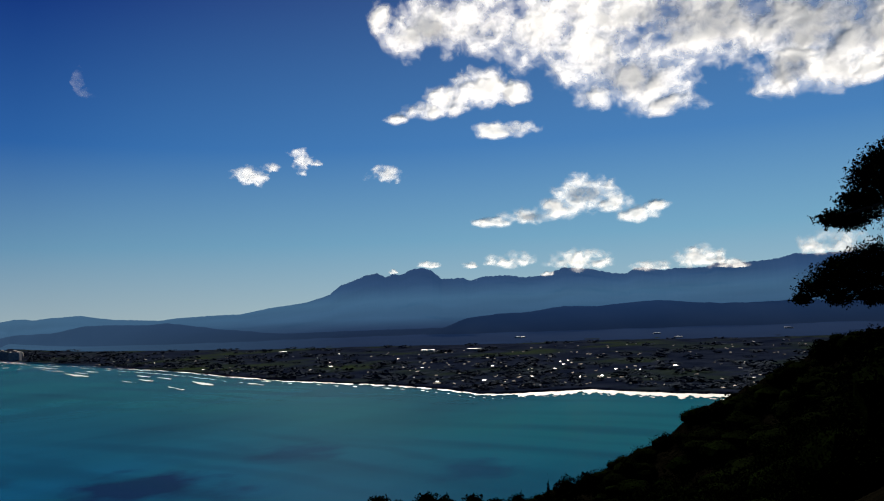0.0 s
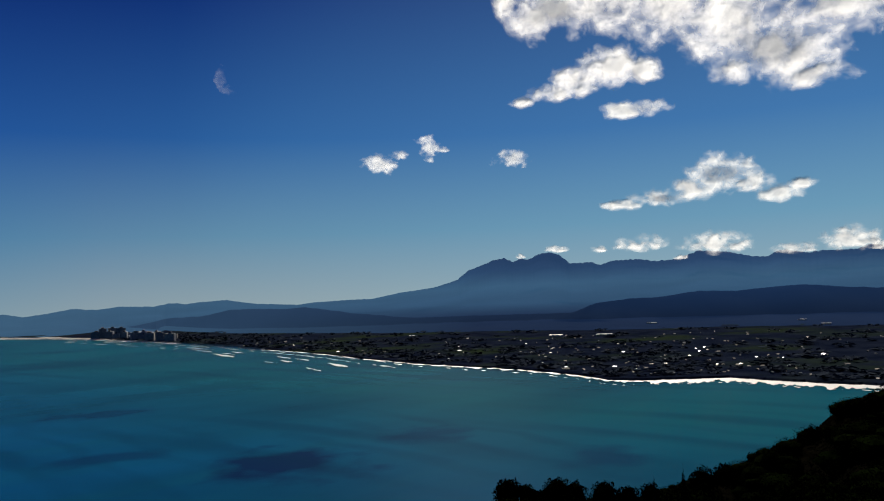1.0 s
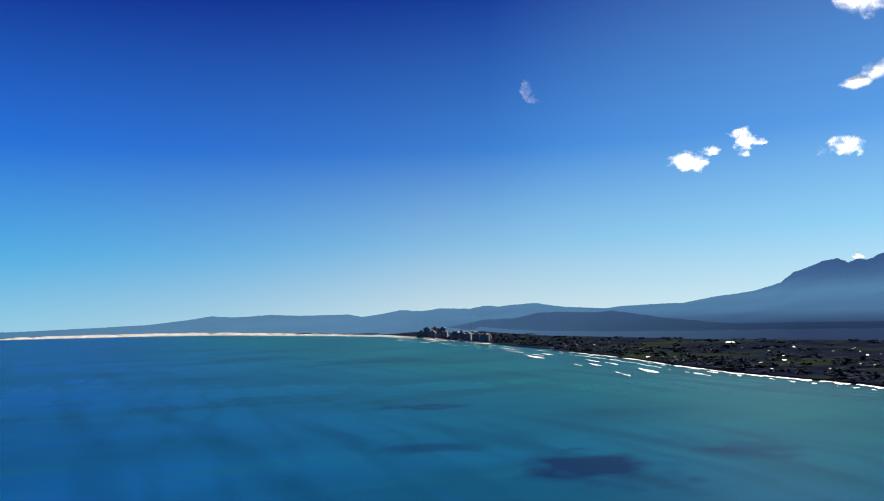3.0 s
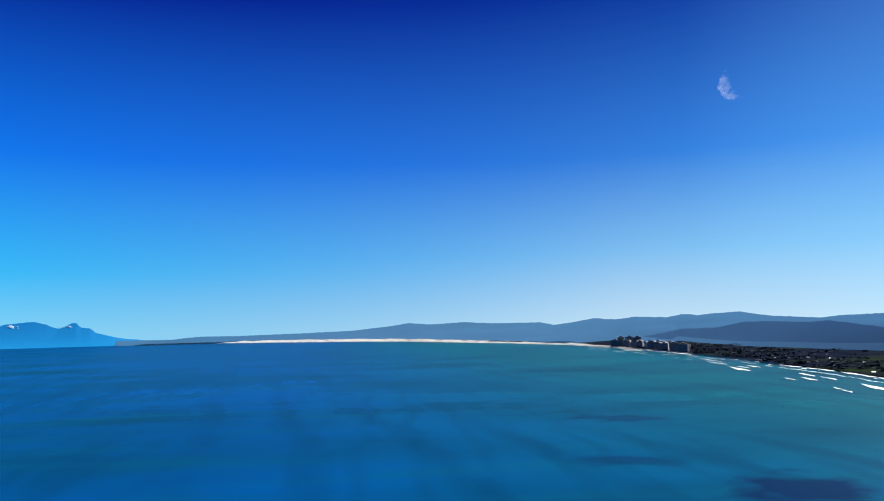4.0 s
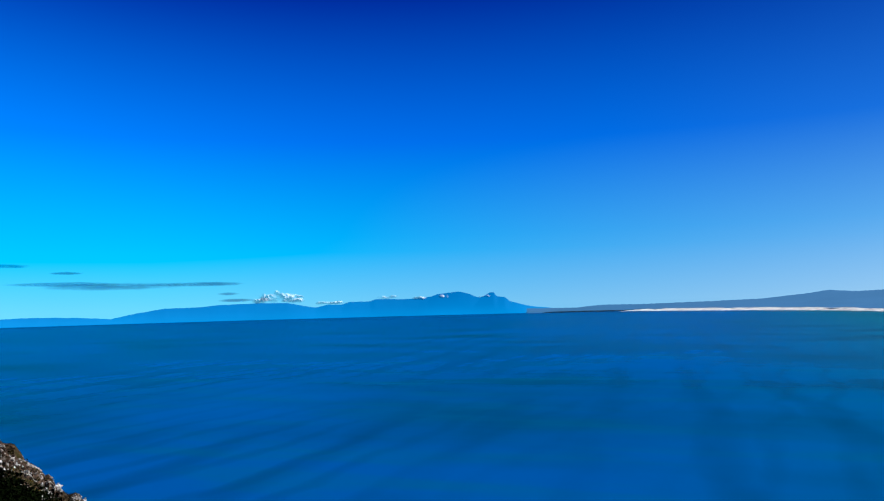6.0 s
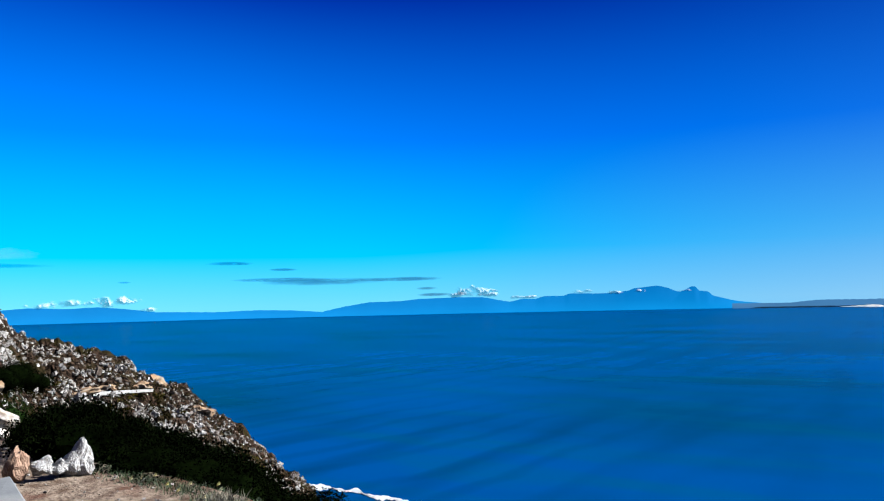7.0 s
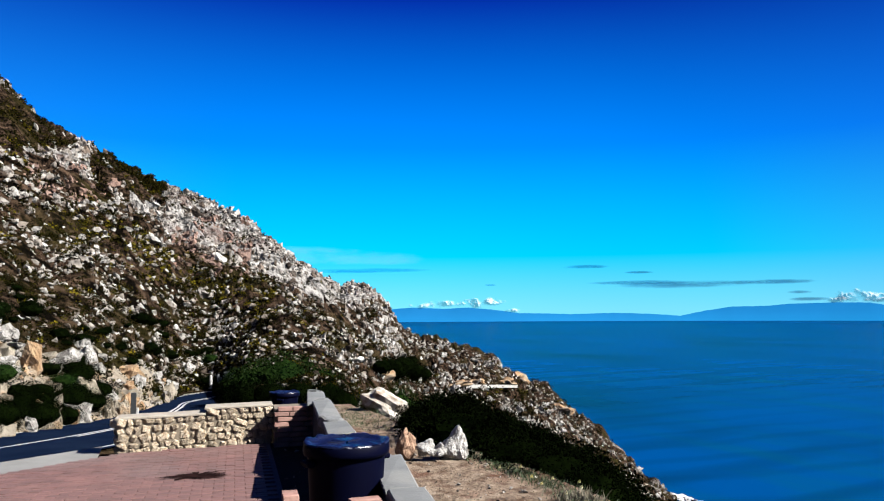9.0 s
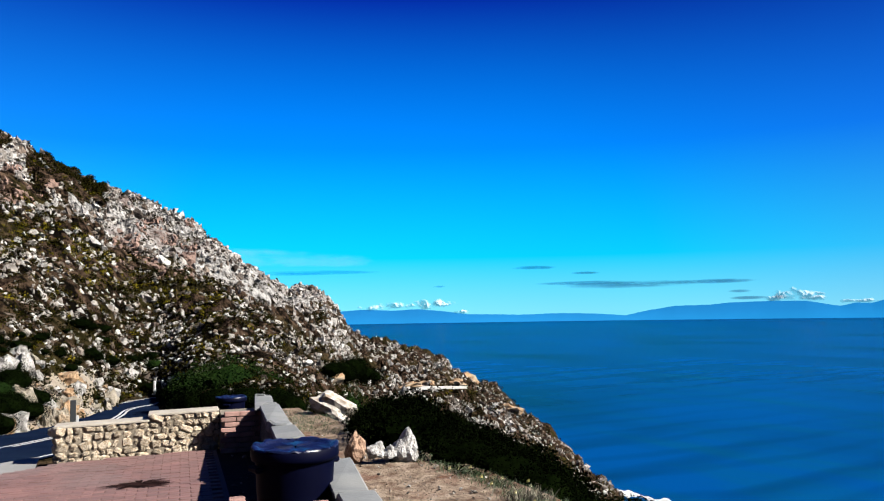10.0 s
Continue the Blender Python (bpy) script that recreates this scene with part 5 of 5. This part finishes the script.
# low rubble wall: mortar core and single stones
rub = thing("rubble_wall", pose(0, 0, 0), "low wall of tan and cream rubble stones", "stone wall")
WY = lambda x: 11.62 + 0.155 * (x + 1.61)
bm = bmesh.new()
SK = Matrix(((1, 0, 0, 0), (0.155, 1, 0, 11.62 + 0.155 * 1.61), (0, 0, 1, 0), (0, 0, 0, 1)))
box(bm, -1.58, 0.0, -2.3, -0.42, 0.36, -1.53, SK)
box(bm, -0.42, 0.0, -2.3, 0.52, 0.36, -1.45, SK)
part("core", bm, M_mortar, rub)
r5 = random.Random(14)
stones = [block(1, 1, 1, 0.22, 0.15, s) for s in range(10)]


def course(x0, x1, z, h, front, depth, wmin=0.06, wmax=0.19):
    x = x0
    while x < x1 - 0.03:
        w = min(r5.uniform(wmin, wmax), x1 - x)
        if x1 - x - w < 0.06:
            w = x1 - x
        hh = h * r5.uniform(0.66, 1.3)
        m = Matrix.LocRotScale((x + w / 2, WY(x + w / 2) + front + r5.uniform(-0.015, 0.015), z + h / 2), Euler((r5.uniform(-0.08, 0.08), r5.uniform(-0.5, 0.5), 0.15 + r5.uniform(-0.15, 0.15))), (w * 0.97, depth, hh * 0.97))
        piece("stone", stones[r5.randrange(10)], M_stone, rub, m)
        x += w


for x0, x1, z0, z1 in ((-1.61, -0.42, -1.98, -1.49), (-0.42, 0.54, -1.98, -1.41)):
    z = z0
    while z < z1 - 0.02:
        h = min(r5.uniform(0.07, 0.125), z1 - z)
        if z1 - z - h < 0.05:
            h = z1 - z
        course(x0, x1, z, h, 0.05, 0.16)
        z += h
    bm = bmesh.new()
    box(bm, x0 - 0.02, -0.03, z1 - 0.01, x1, 0.38, z1 + 0.025, SK, bevel=0.008)
    part("capping", bm, M_mortar_cap, rub)
for k in range(4):
    piece("stone", stones[k], M_stone, rub, Matrix.LocRotScale((-1.58, 11.8, -1.93 + 0.12 * k), Euler((0, 0, 0.2 * k)), (0.14, 0.34, 0.115)))

# brick pier at its end
pier = thing("brick_pier", pose(0, 0, 0), "short red brick pier at the wall's end", "pier")
bm = bmesh.new()
box(bm, 0.56, 11.65, -2.3, 1.2, 12.3, -1.44)
part("core", bm, M_mortar, pier)
one = block(0.21, 0.1, 0.062, 0.006)
for k in range(8):
    for i in range(3):
        piece("brick", one, M_brick, pier, Matrix.LocRotScale((0.655 + 0.218 * i + (0.05 if k % 2 else 0), 11.64, -1.95 + 0.074 * k), Euler((0, 0, r5.uniform(-0.02, 0.02))), None))

# parapet on the seaward side with stepped coping
par = thing("parapet_wall", pose(0, 0, 0), "stone parapet painted dark as in shade, with stepped grey coping slabs", "parapet wall")


def par_x(y):
    return 0.99 + (y - 5.0) * 0.067 if y < 7 else 0.91 + (y - 7.67) * 0.046


for y0, y1, t0, t1 in ((0.5, 6.45, -1.27, -1.27), (7.4, 8.9, -1.27, -1.29), (8.9, 11.4, -1.32, -1.36), (11.4, 13.3, -1.395, -1.40)):
    bm = bmesh.new()
    n = max(2, int((y1 - y0) / 0.35))
    rows = []
    for i in range(n + 1):
        y = y0 + (y1 - y0) * i / n
        top = t0 + (t1 - t0) * i / n
        j = [r5.uniform(-0.025, 0.025) for _ in range(2)]
        rows.append([bm.verts.new(c) for c in ((par_x(y) - 0.01 + j[0], y, lv(y) - 0.4), (par_x(y) + 0.015 + j[1], y, top), (par_x(y) + 0.23, y, top), (par_x(y) + 0.26, y, lv(y) - 0.4))])
    for a, b in zip(rows, rows[1:]):
        for k in range(3):
            bm.faces.new((a[k], a[k + 1], b[k + 1], b[k]))
    bm.faces.new(rows[0])
    bm.faces.new(rows[-1][::-1])
    part("wall_section", bm, M_parapet_shade, par)
for y0, y1, t0, t1, sh, yaw in ((0.5, 2.2, -1.2, -1.2, 0, 0), (2.23, 4.0, -1.2, -1.2, 0, 1), (4.04, 5.1, -1.2, -1.19, 0.01, -1), (5.2, 6.4, -1.19, -1.21, 0, 2), (7.6, 8.7, -1.20, -1.22, 0, 0), (9.15, 11.3, -1.25, -1.29, 0.0, -0.5), (11.45, 12.9, -1.325, -1.335, -0.02, 1.5)):
    me = block(0.27, y1 - y0, 0.07, 0.012, 0.018, int(y0 * 10))
    slope = math.degrees(math.atan2(t1 - t0, y1 - y0))
    piece("coping_slab", me, M_cope, par, pose(par_x((y0 + y1) / 2) + 0.12 + sh, (y0 + y1) / 2, (t0 + t1) / 2 - 0.035, slope, r5.uniform(-1.5, 1.5), -3.7 - yaw))
rubble = [block(1, 1, 1, 0.12, 0.16, s + 60) for s in range(4)]
# broken stones where slabs are missing
for y, z, q in ((6.48, -1.27, 0.2), (6.6, -1.4, 0.26), (6.85, -1.55, 0.3), (7.2, -1.6, 0.3), (7.45, -1.3, 0.22), (8.8, -1.27, 0.2), (8.95, -1.29, 0.22), (9.08, -1.29, 0.18), (11.38, -1.33, 0.16), (13.0, -1.36, 0.17), (13.15, -1.38, 0.15)):
    piece("stone", rubble[int(y * 30) % 4], M_cope, par, Matrix.LocRotScale((par_x(y) + 0.12 + r5.uniform(-0.05, 0.05), y, z), Euler((r5.uniform(-0.4, 0.4), r5.uniform(-0.3, 0.3), y * 3)), (q, q * 0.9, q * 0.6)))

# two brick stubs before the bin
for x, y, top, w in ((0.44, 6.45, -1.44, 0.13), (0.83, 4.98, -1.19, 0.21)):
    st = thing("brick_stub", pose(x, y, lv(y)), "broken brick stub with pale mortar on top", "brick stub", "brick stubs beside the bin")
    h = top - lv(y)
    n = int(h / 0.075)
    for k in range(n):
        me = block(w, 0.1, 0.065, 0.006)
        piece("brick", me, M_brick, st, pose(0, 0, 0.035 + 0.075 * k, 0, 0, r5.uniform(-4, 4)))
        piece("brick", me, M_brick, st, pose(0, 0.11, 0.035 + 0.075 * k, 0, 0, r5.uniform(-4, 4)))


# refuse bins
def lathe(bm, profile, seg=40, squash=1.0):
    rings = [[bm.verts.new((r * math.cos(6.2832 * k / seg), r * squash * math.sin(6.2832 * k / seg), z)) for k in range(seg)] for r, z in profile]
    for a, b in zip(rings, rings[1:]):
        for k in range(seg):
            bm.faces.new((a[k], a[(k + 1) % seg], b[(k + 1) % seg], b[k]))
    return rings


def make_bin():
    ob = new("refuse_bin")
    bm = bmesh.new()
    rings = lathe(bm, [(0.225, 0.0), (0.235, 0.02), (0.262, 0.45), (0.282, 0.80), (0.287, 0.84), (0.27, 0.84), (0.26, 0.7)])
    bm.faces.new(rings[0][::-1])
    part("body", bm, M_bin, ob, smooth=True)
    bm = bmesh.new()
    lathe(bm, [(0.285, 0.80), (0.308, 0.805), (0.315, 0.83), (0.313, 0.875), (0.305, 0.89), (0.285, 0.893), (0.272, 0.885), (0.268, 0.83)])
    rim = part("rim", bm, M_bin, ob, "thick rolled plastic rim", smooth=True)
    bm = bmesh.new()
    seg = 60
    rings = []
    for r, z in ((0.309, 0.884), (0.307, 0.893), (0.295, 0.899), (0.268, 0.892), (0.25, 0.875), (0.16, 0.885), (0.02, 0.88)):
        rings.append([])
        for k in range(seg):
            a = 6.2832 * k / seg
            q = noise.noise((4 * math.cos(a), 4 * math.sin(a), r * 12)) + 0.6 * noise.noise((11 * math.cos(a), 11 * math.sin(a), r * 20))
            rings[-1].append(bm.verts.new((r * math.cos(a) * (1 + 0.02 * q), r * math.sin(a) * (1 + 0.02 * q), z + 0.018 * q)))
    for a, b in zip(rings, rings[1:]):
        for k in range(seg):
            bm.faces.new((a[k], a[(k + 1) % seg], b[(k + 1) % seg], b[k]))
    part("liner", bm, M_liner, rim, "crumpled shiny blue bin liner", smooth=True)
    for s in (-1, 1):
        bm = bmesh.new()
        box(bm, -0.03, -0.07, -0.02, 0.03, 0.07, 0.02, pose(s * 0.305, 0, 0.76), bevel=0.01)
        part("handle", bm, M_bin, ob)
    return tagged(ob, "dark blue plastic refuse bin with a liner", "bin", "refuse bins")


bin_a = make_bin()
bin_a.matrix_basis = NEAR @ pose(0.785, 5.65, lv(5.65), 0, 0, 20)
bin_b = copy_thing(bin_a, NEAR @ pose(0.98, 16.4, -2.56, 0, 0, 70))
tagged(bin_b, "dark blue refuse bin standing behind the brick pier")

# ---- terrace beside the parapet ----
rows = []
for i in range(81):
    az = 42 + 34 * i / 80
    e = prof(az, EDGE)
    r = []
    for q in range(31):
        d = 2.5 + (e + 0.4 - 2.5) * q / 30
        x, y, _ = polar(az, d, 0)
        side = d * math.sin(radians(77 - az))
        r.append(polar(az, d, apron(az, min(d, e)) + 0.025 + 0.03 * fbm(x * 1.5, y * 1.5) - (0.15 if side < 1.15 else 0)))
    rows.append(r)
v, f = sheet(rows)
tagged(mesh("terrace", v, f, M_dirt, smooth=True), "trodden reddish dirt terrace with gravel", "dirt ground", kind="structure")


M_pale = mat("pale_boulder", (0.50, 0.42, 0.34), (0.88, 0.85, 0.79), 3.5, 0.95, 0.7, 6, c=(0.34, 0.24, 0.17), cscale=2.2, dist=0.03, spec=0.1)


def big_rock(name, seed, material, az, el, d, sx, sy, sz, rot, label, category, group="", peak=0.0):
    v, f = rock_shape(seed, 3, 0.55, 0.9)
    v = v.copy()
    if peak:
        k = np.clip(1.15 - peak * (v[:, 2] + 0.4), 0.15, 1.2)
        v[:, 0] = v[:, 0] * k + 0.25 * v[:, 2]
        v[:, 1] *= k
    p = EYE + way(az, el) * d
    return placed(name, (v, f), material, Matrix.LocRotScale(p, Euler([radians(q) for q in rot]), (sx, sy, sz)), label, category, group)


big_rock("rock", 3, M_white, 61.05, -9.7, 10.4, 0.17, 0.13, 0.27, (0, 10, 40), "jagged whitewashed rock on the dirt terrace", "rock", "whitewashed rocks", 0.55)
big_rock("rock", 5, M_white, 62.2, -10.05, 10.3, 0.08, 0.09, 0.10, (20, 0, 80), "small whitewashed rock on the dirt terrace", "rock", "whitewashed rocks", 0.4)
big_rock("rock", 8, M_white, 63.1, -9.9, 10.3, 0.115, 0.11, 0.125, (0, 25, 60), "whitewashed rock on the dirt terrace", "rock", "whitewashed rocks", 0.3)
big_rock("rock", 11, M_orange, 64.75, -9.75, 10.3, 0.115, 0.11, 0.22, (0, 0, 20), "upright orange rock on the dirt terrace", "rock", "", 0.4)
big_rock("boulder", 14, M_pale, 66.25, -7.0, 16.5, 0.53, 0.36, 0.33, (0, 28, 75), "long pale boulder lying beyond the parapet", "boulder")
big_rock("rock", 17, M_orange, 68.1, -8.05, 15.5, 0.2, 0.15, 0.08, (0, 0, 10), "low ochre rock beside the pale boulder", "rock")
big_rock("rock", 19, M_orange, 67.3, -8.2, 15.5, 0.15, 0.12, 0.07, (0, 0, 50), "low ochre rock beside the pale boulder", "rock")

# pebbles on the dirt
pl = []
for i in range(900):
    az = rr.uniform(46, 74)
    d = rr.uniform(4.5, prof(az, EDGE))
    x, y, _ = polar(az, d, 0)
    q = 0.006 + 0.022 * rr.random() ** 3
    pl.append((rr.randrange(10), Matrix.LocRotScale((x, y, apron(az, d) + 0.04), Euler((0, 0, rr.uniform(0, 6))), (q, q, q * 0.7))))
merged("pebbles", rocks1, pl, M_rock, "small loose pebbles on the trodden dirt", "pebbles")

# bushes: the dark thicket at the terrace's edge
THICKET = [(47.14, -13.53), (49.57, -12.71), (50.18, -11.53), (52.83, -9.35), (55.75, -8.13), (58.52, -6.63), (59.31, -6.09), (61.27, -5.76), (63.48, -5.87), (65.55, -5.53)]
for i in range(64):
    az = 45.6 + (63.4 - 45.6) * ((i * 0.618) % 1)
    lim = prof(az, THICKET)
    d = prof(az, EDGE) + 0.9 + 3.4 * rr.random()
    g = ground_z(az, d)
    top = 70 + d * math.tan(radians(lim - 0.15 - (0.9 * rr.random() if i % 3 else 0)))
    r = rr.uniform(0.5, 0.95)
    h = (top - g) / 0.93
    if h < 0.35:
        continue
    bush(bush_big[rr.randrange(4)], az, d, r, h, M_leafd, "dense dark green bush at the terrace edge", "bushes at the terrace edge")
# greener bushes behind the walls and by the road
for az, el, d, r, m in ((65.1, -6.0, 20, 0.55, M_leafg), (70.3, -5.6, 19, 0.7, M_leafd), (69.2, -6.2, 18, 0.45, M_leafd), (71.5, -4.6, 30, 1.2, M_leafg), (73.5, -4.0, 30, 1.6, M_leafg), (75.3, -4.2, 32, 1.4, M_leafg), (76.8, -4.9, 34, 1.1, M_leafd), (74.5, -5.4, 22, 0.7, M_leafd), (76.2, -5.6, 24, 0.7, M_leafd), (72.5, -5.4, 21, 0.6, M_leafd), (77.3, -5.4, 47, 1.0, M_leafd)):
    p = EYE + way(az, el) * d
    g = ground_z(az, d)
    bush(bush_big[rr.randrange(4)], az, d, r, max(1.5 * r, p.z - g + 0.6 * r), m, "rounded green bush beside the lookout", "bushes beside the lookout", z=min(g, p.z - r))
# the dark scrub in the hollow above the boulder
for az, el, k in ((63.4, -5.2, 0.016), (64.2, -5.0, 0.020), (65.0, -4.8, 0.022), (65.9, -4.8, 0.022), (66.6, -4.6, 0.018), (65.4, -5.3, 0.020), (64.4, -4.5, 0.014)):
    d = on_hill(az, el, 24)
    bush(bush_big[rr.randrange(4)], az, d, k * d, 1.25 * k * d, M_leafd, "dark scrub bush in the hollow of the slope", "scrub bushes in the hollow")
for i in range(85):
    az = rr.uniform(78.5, 97)
    d = prof(az, EDGE) + rr.uniform(0.8, 18)
    r = rr.uniform(0.25, 0.75)
    bush(bush_small[rr.randrange(4)], az, d, r, 1.1 * r, M_leafd if rr.random() < 0.92 else M_leafg, "low dark bush on the road bank", "bushes on the road bank")
# rocks of the bank
for i in range(150):
    az = rr.uniform(79, 98)
    d = prof(az, EDGE) + rr.uniform(0.1, 11) * (1 if az > 84 else 0.6)
    q = 0.08 + 0.42 * rr.random() ** 2.2
    z = ground_z(az, d)
    placed("boulder", rocks2[rr.randrange(8)], (M_cut, M_rock, M_rock, M_gravel)[rr.randrange(4)], Matrix.LocRotScale(polar(az, d, z + 0.1 * q), Euler((rr.uniform(-0.4, 0.4), rr.uniform(-0.4, 0.4), rr.uniform(0, 6))), (q, q * 0.8, q * rr.uniform(0.6, 1.3))), "cream and ochre rock in the road bank", "boulder", "rocks of the road bank")

for i in range(16):
    az = rr.uniform(86.5, 95.5)
    d = prof(az, EDGE) + rr.uniform(0.3, 2.6)
    r = rr.uniform(0.45, 0.8)
    bush(bush_big[rr.randrange(4)], az, d, r, 1.3 * r, M_leafd, "dark bush on the cream road bank", "bushes on the road bank")
# the cut face of the bank: tall broken rock
M_face = mat("bank_face", (0.20, 0.16, 0.11), (0.62, 0.56, 0.46), 1.6, 0.95, 1.0, 3.0, c=(0.46, 0.30, 0.17), cscale=0.7, dist=0.3, spec=0.1)
for i in range(44):
    az = 84.5 + 13 * ((i * 0.618) % 1)
    d = prof(az, EDGE) + rr.uniform(0.4, 4.0)
    q = rr.uniform(0.22, 0.52)
    placed("outcrop", cuts[rr.randrange(4)], M_face if i % 6 else M_cut, Matrix.LocRotScale(polar(az, d, ground_z(az, d) - 0.2 * q), Euler((rr.uniform(-0.3, 0.3), rr.uniform(-0.3, 0.3), rr.uniform(0, 6))), (q, q * 0.7, q * rr.uniform(0.9, 1.7))), "broken cream and ochre rock face beside the road", "outcrop", "rock faces of the road bank")

# marker board and white posts at the bend
mk = thing("marker_post", pose(-2.95, 24.5, road_z(24.5) - 70), "dark road marker board with a white edge", "road marker")
bm = bmesh.new()
box(bm, -0.06, -0.02, 0.25, 0.1, 0.02, 1.0, bevel=0.01)
board = part("board", bm, M_metal, mk)
bm = bmesh.new()
box(bm, 0.1, -0.022, 0.2, 0.17, 0.022, 0.55, bevel=0.01)
part("white_edge", bm, M_line, board)
bm = bmesh.new()
bmesh.ops.create_cone(bm, segments=10, radius1=0.035, radius2=0.035, depth=0.6, matrix=Matrix.Translation((0, 0.03, 0.2)))
part("post", bm, M_metal, mk)
for i in range(6):
    y = 43.0 + 0.25 * i
    p = thing("bollard", pose(-1.4 + 0.42 * i, y + 3.2, road_z(y) - 70), "short white-painted roadside bollard", "bollard", "white bollards at the bend")
    bm = bmesh.new()
    bmesh.ops.create_cone(bm, segments=10, radius1=0.09, radius2=0.08, depth=0.8, matrix=Matrix.Translation((0, 0, 0.4)))
    post = part("post", bm, M_line, p)
    bm = bmesh.new()
    bmesh.ops.create_uvsphere(bm, u_segments=10, v_segments=5, radius=0.08, matrix=Matrix.Translation((0, 0, 0.8)))
    part("cap", bm, M_line, post)


# grass, straw and flowers
def blades(name, spots, n, h, spread, material, label, category):
    r = np.random.RandomState(len(spots) + n)
    v, f = [], []
    for az, d in spots:
        c = np.array(polar(az, d, ground_z(az, d) + 0.02))
        for _ in range(n):
            b = c + np.array([*(r.normal(size=2) * spread), 0])
            t = b + np.array([*(r.normal(size=2) * h * 0.45), h * (0.5 + r.rand())])
            w = np.array([*(r.normal(size=2)), 0])
            w = w / (np.linalg.norm(w) + 1e-6) * h * 0.07
            k = len(v)
            v += [tuple(b - w), tuple(b + w), tuple((b + t) / 2 + w * 0.8 + np.array([0, 0, h * 0.1])), tuple(t)]
            f += [(k, k + 1, k + 2), (k, k + 2, k + 3)]
    return tagged(mesh(name, v, f, material), label, category, kind="stuff")


edge_spots = [(az, prof(az, EDGE) + 0.25 - rr.random() ** 2 * 0.55) for az in (rr.uniform(48, 62) for _ in range(300))]
blades("grass", edge_spots, 40, 0.05, 0.11, M_grass, "green grass fringe along the terrace edge", "grass")
blades("grass", [(rr.uniform(64.5, 70), rr.uniform(13.2, 17)) for _ in range(110)], 26, 0.045, 0.16, M_grass, "green grass round the pale boulder", "grass")
blades("dry_grass", [(rr.uniform(50.4, 52.6), rr.uniform(7.7, 8.2)) for _ in range(18)], 16, 0.095, 0.10, M_straw, "tuft of pale dry grass at the terrace edge", "dry grass")
blades("dry_grass", [(rr.uniform(47, 63), prof(rr.uniform(47, 63), EDGE) - rr.uniform(0.2, 3.5)) for _ in range(120)], 10, 0.028, 0.12, M_straw, "sparse dry grass on the trodden dirt", "dry grass")
pl = []
petal = [leaf_blob(130, 14, 0.7, 0.6, 0.4)]
for i in range(16):
    az = rr.uniform(50, 61)
    d = prof(az, EDGE) - rr.uniform(-0.2, 0.7)
    pl.append((0, Matrix.LocRotScale(polar(az, d, ground_z(az, min(d, prof(az, EDGE))) + rr.uniform(0.06, 0.16)), None, (0.022, 0.022, 0.022))))
merged("flowers", petal, pl, M_petal, "scattered small yellow and white flowers", "flowers")

# ---- paving bricks, last ----
BL, BW = 0.222, 0.108
brick_me = block(BL - 0.008, BW - 0.008, 0.05, 0.005)
cells = []
for j in range(-65, 150):
    y = 1.5 + j * BW
    for i in range(-36, 8):
        x = i * BL + (BL / 2 if j % 2 else 0)
        if x > 0.40 or x < -7.5 or y + BW / 2 > pave_limit(x - 0.11) or y + BW / 2 > pave_limit(x + 0.11) or y < -5.5:
            continue
        cells.append((x, y))
cells.sort(key=lambda c: (c[0] + 1.0) ** 2 + (c[1] - 8.0) ** 2)
for x, y in cells[:300]:
    ob = new("brick", brick_me)
    if not brick_me.materials:
        brick_me.materials.append(M_paver)
    ob.parent = paving
    ob.matrix_basis = NEAR @ pose(x, y, lv(y) - 0.018 + r5.uniform(-0.003, 0.003), r5.uniform(-0.6, 0.6) - 1.1, r5.uniform(-0.6, 0.6), r5.uniform(-0.8, 0.8))
bm = bmesh.new()
bmesh.ops.create_cube(bm, size=1, matrix=Matrix.Diagonal((BL - 0.008, BW - 0.008, 0.05, 1)))
cv, cf = np.array([tuple(q.co) for q in bm.verts]), np.array([[q.index for q in t.verts] for t in bm.faces])
bm.free()
rest = merged("bricks", [(cv, cf)], [(0, NEAR @ pose(x, y, lv(y) - 0.018 + r5.uniform(-0.003, 0.003), r5.uniform(-0.6, 0.6) - 1.1, r5.uniform(-0.6, 0.6), r5.uniform(-0.8, 0.8))) for x, y in cells[300:]], M_paver_i, "red paving bricks further out", "")
rest.parent = paving
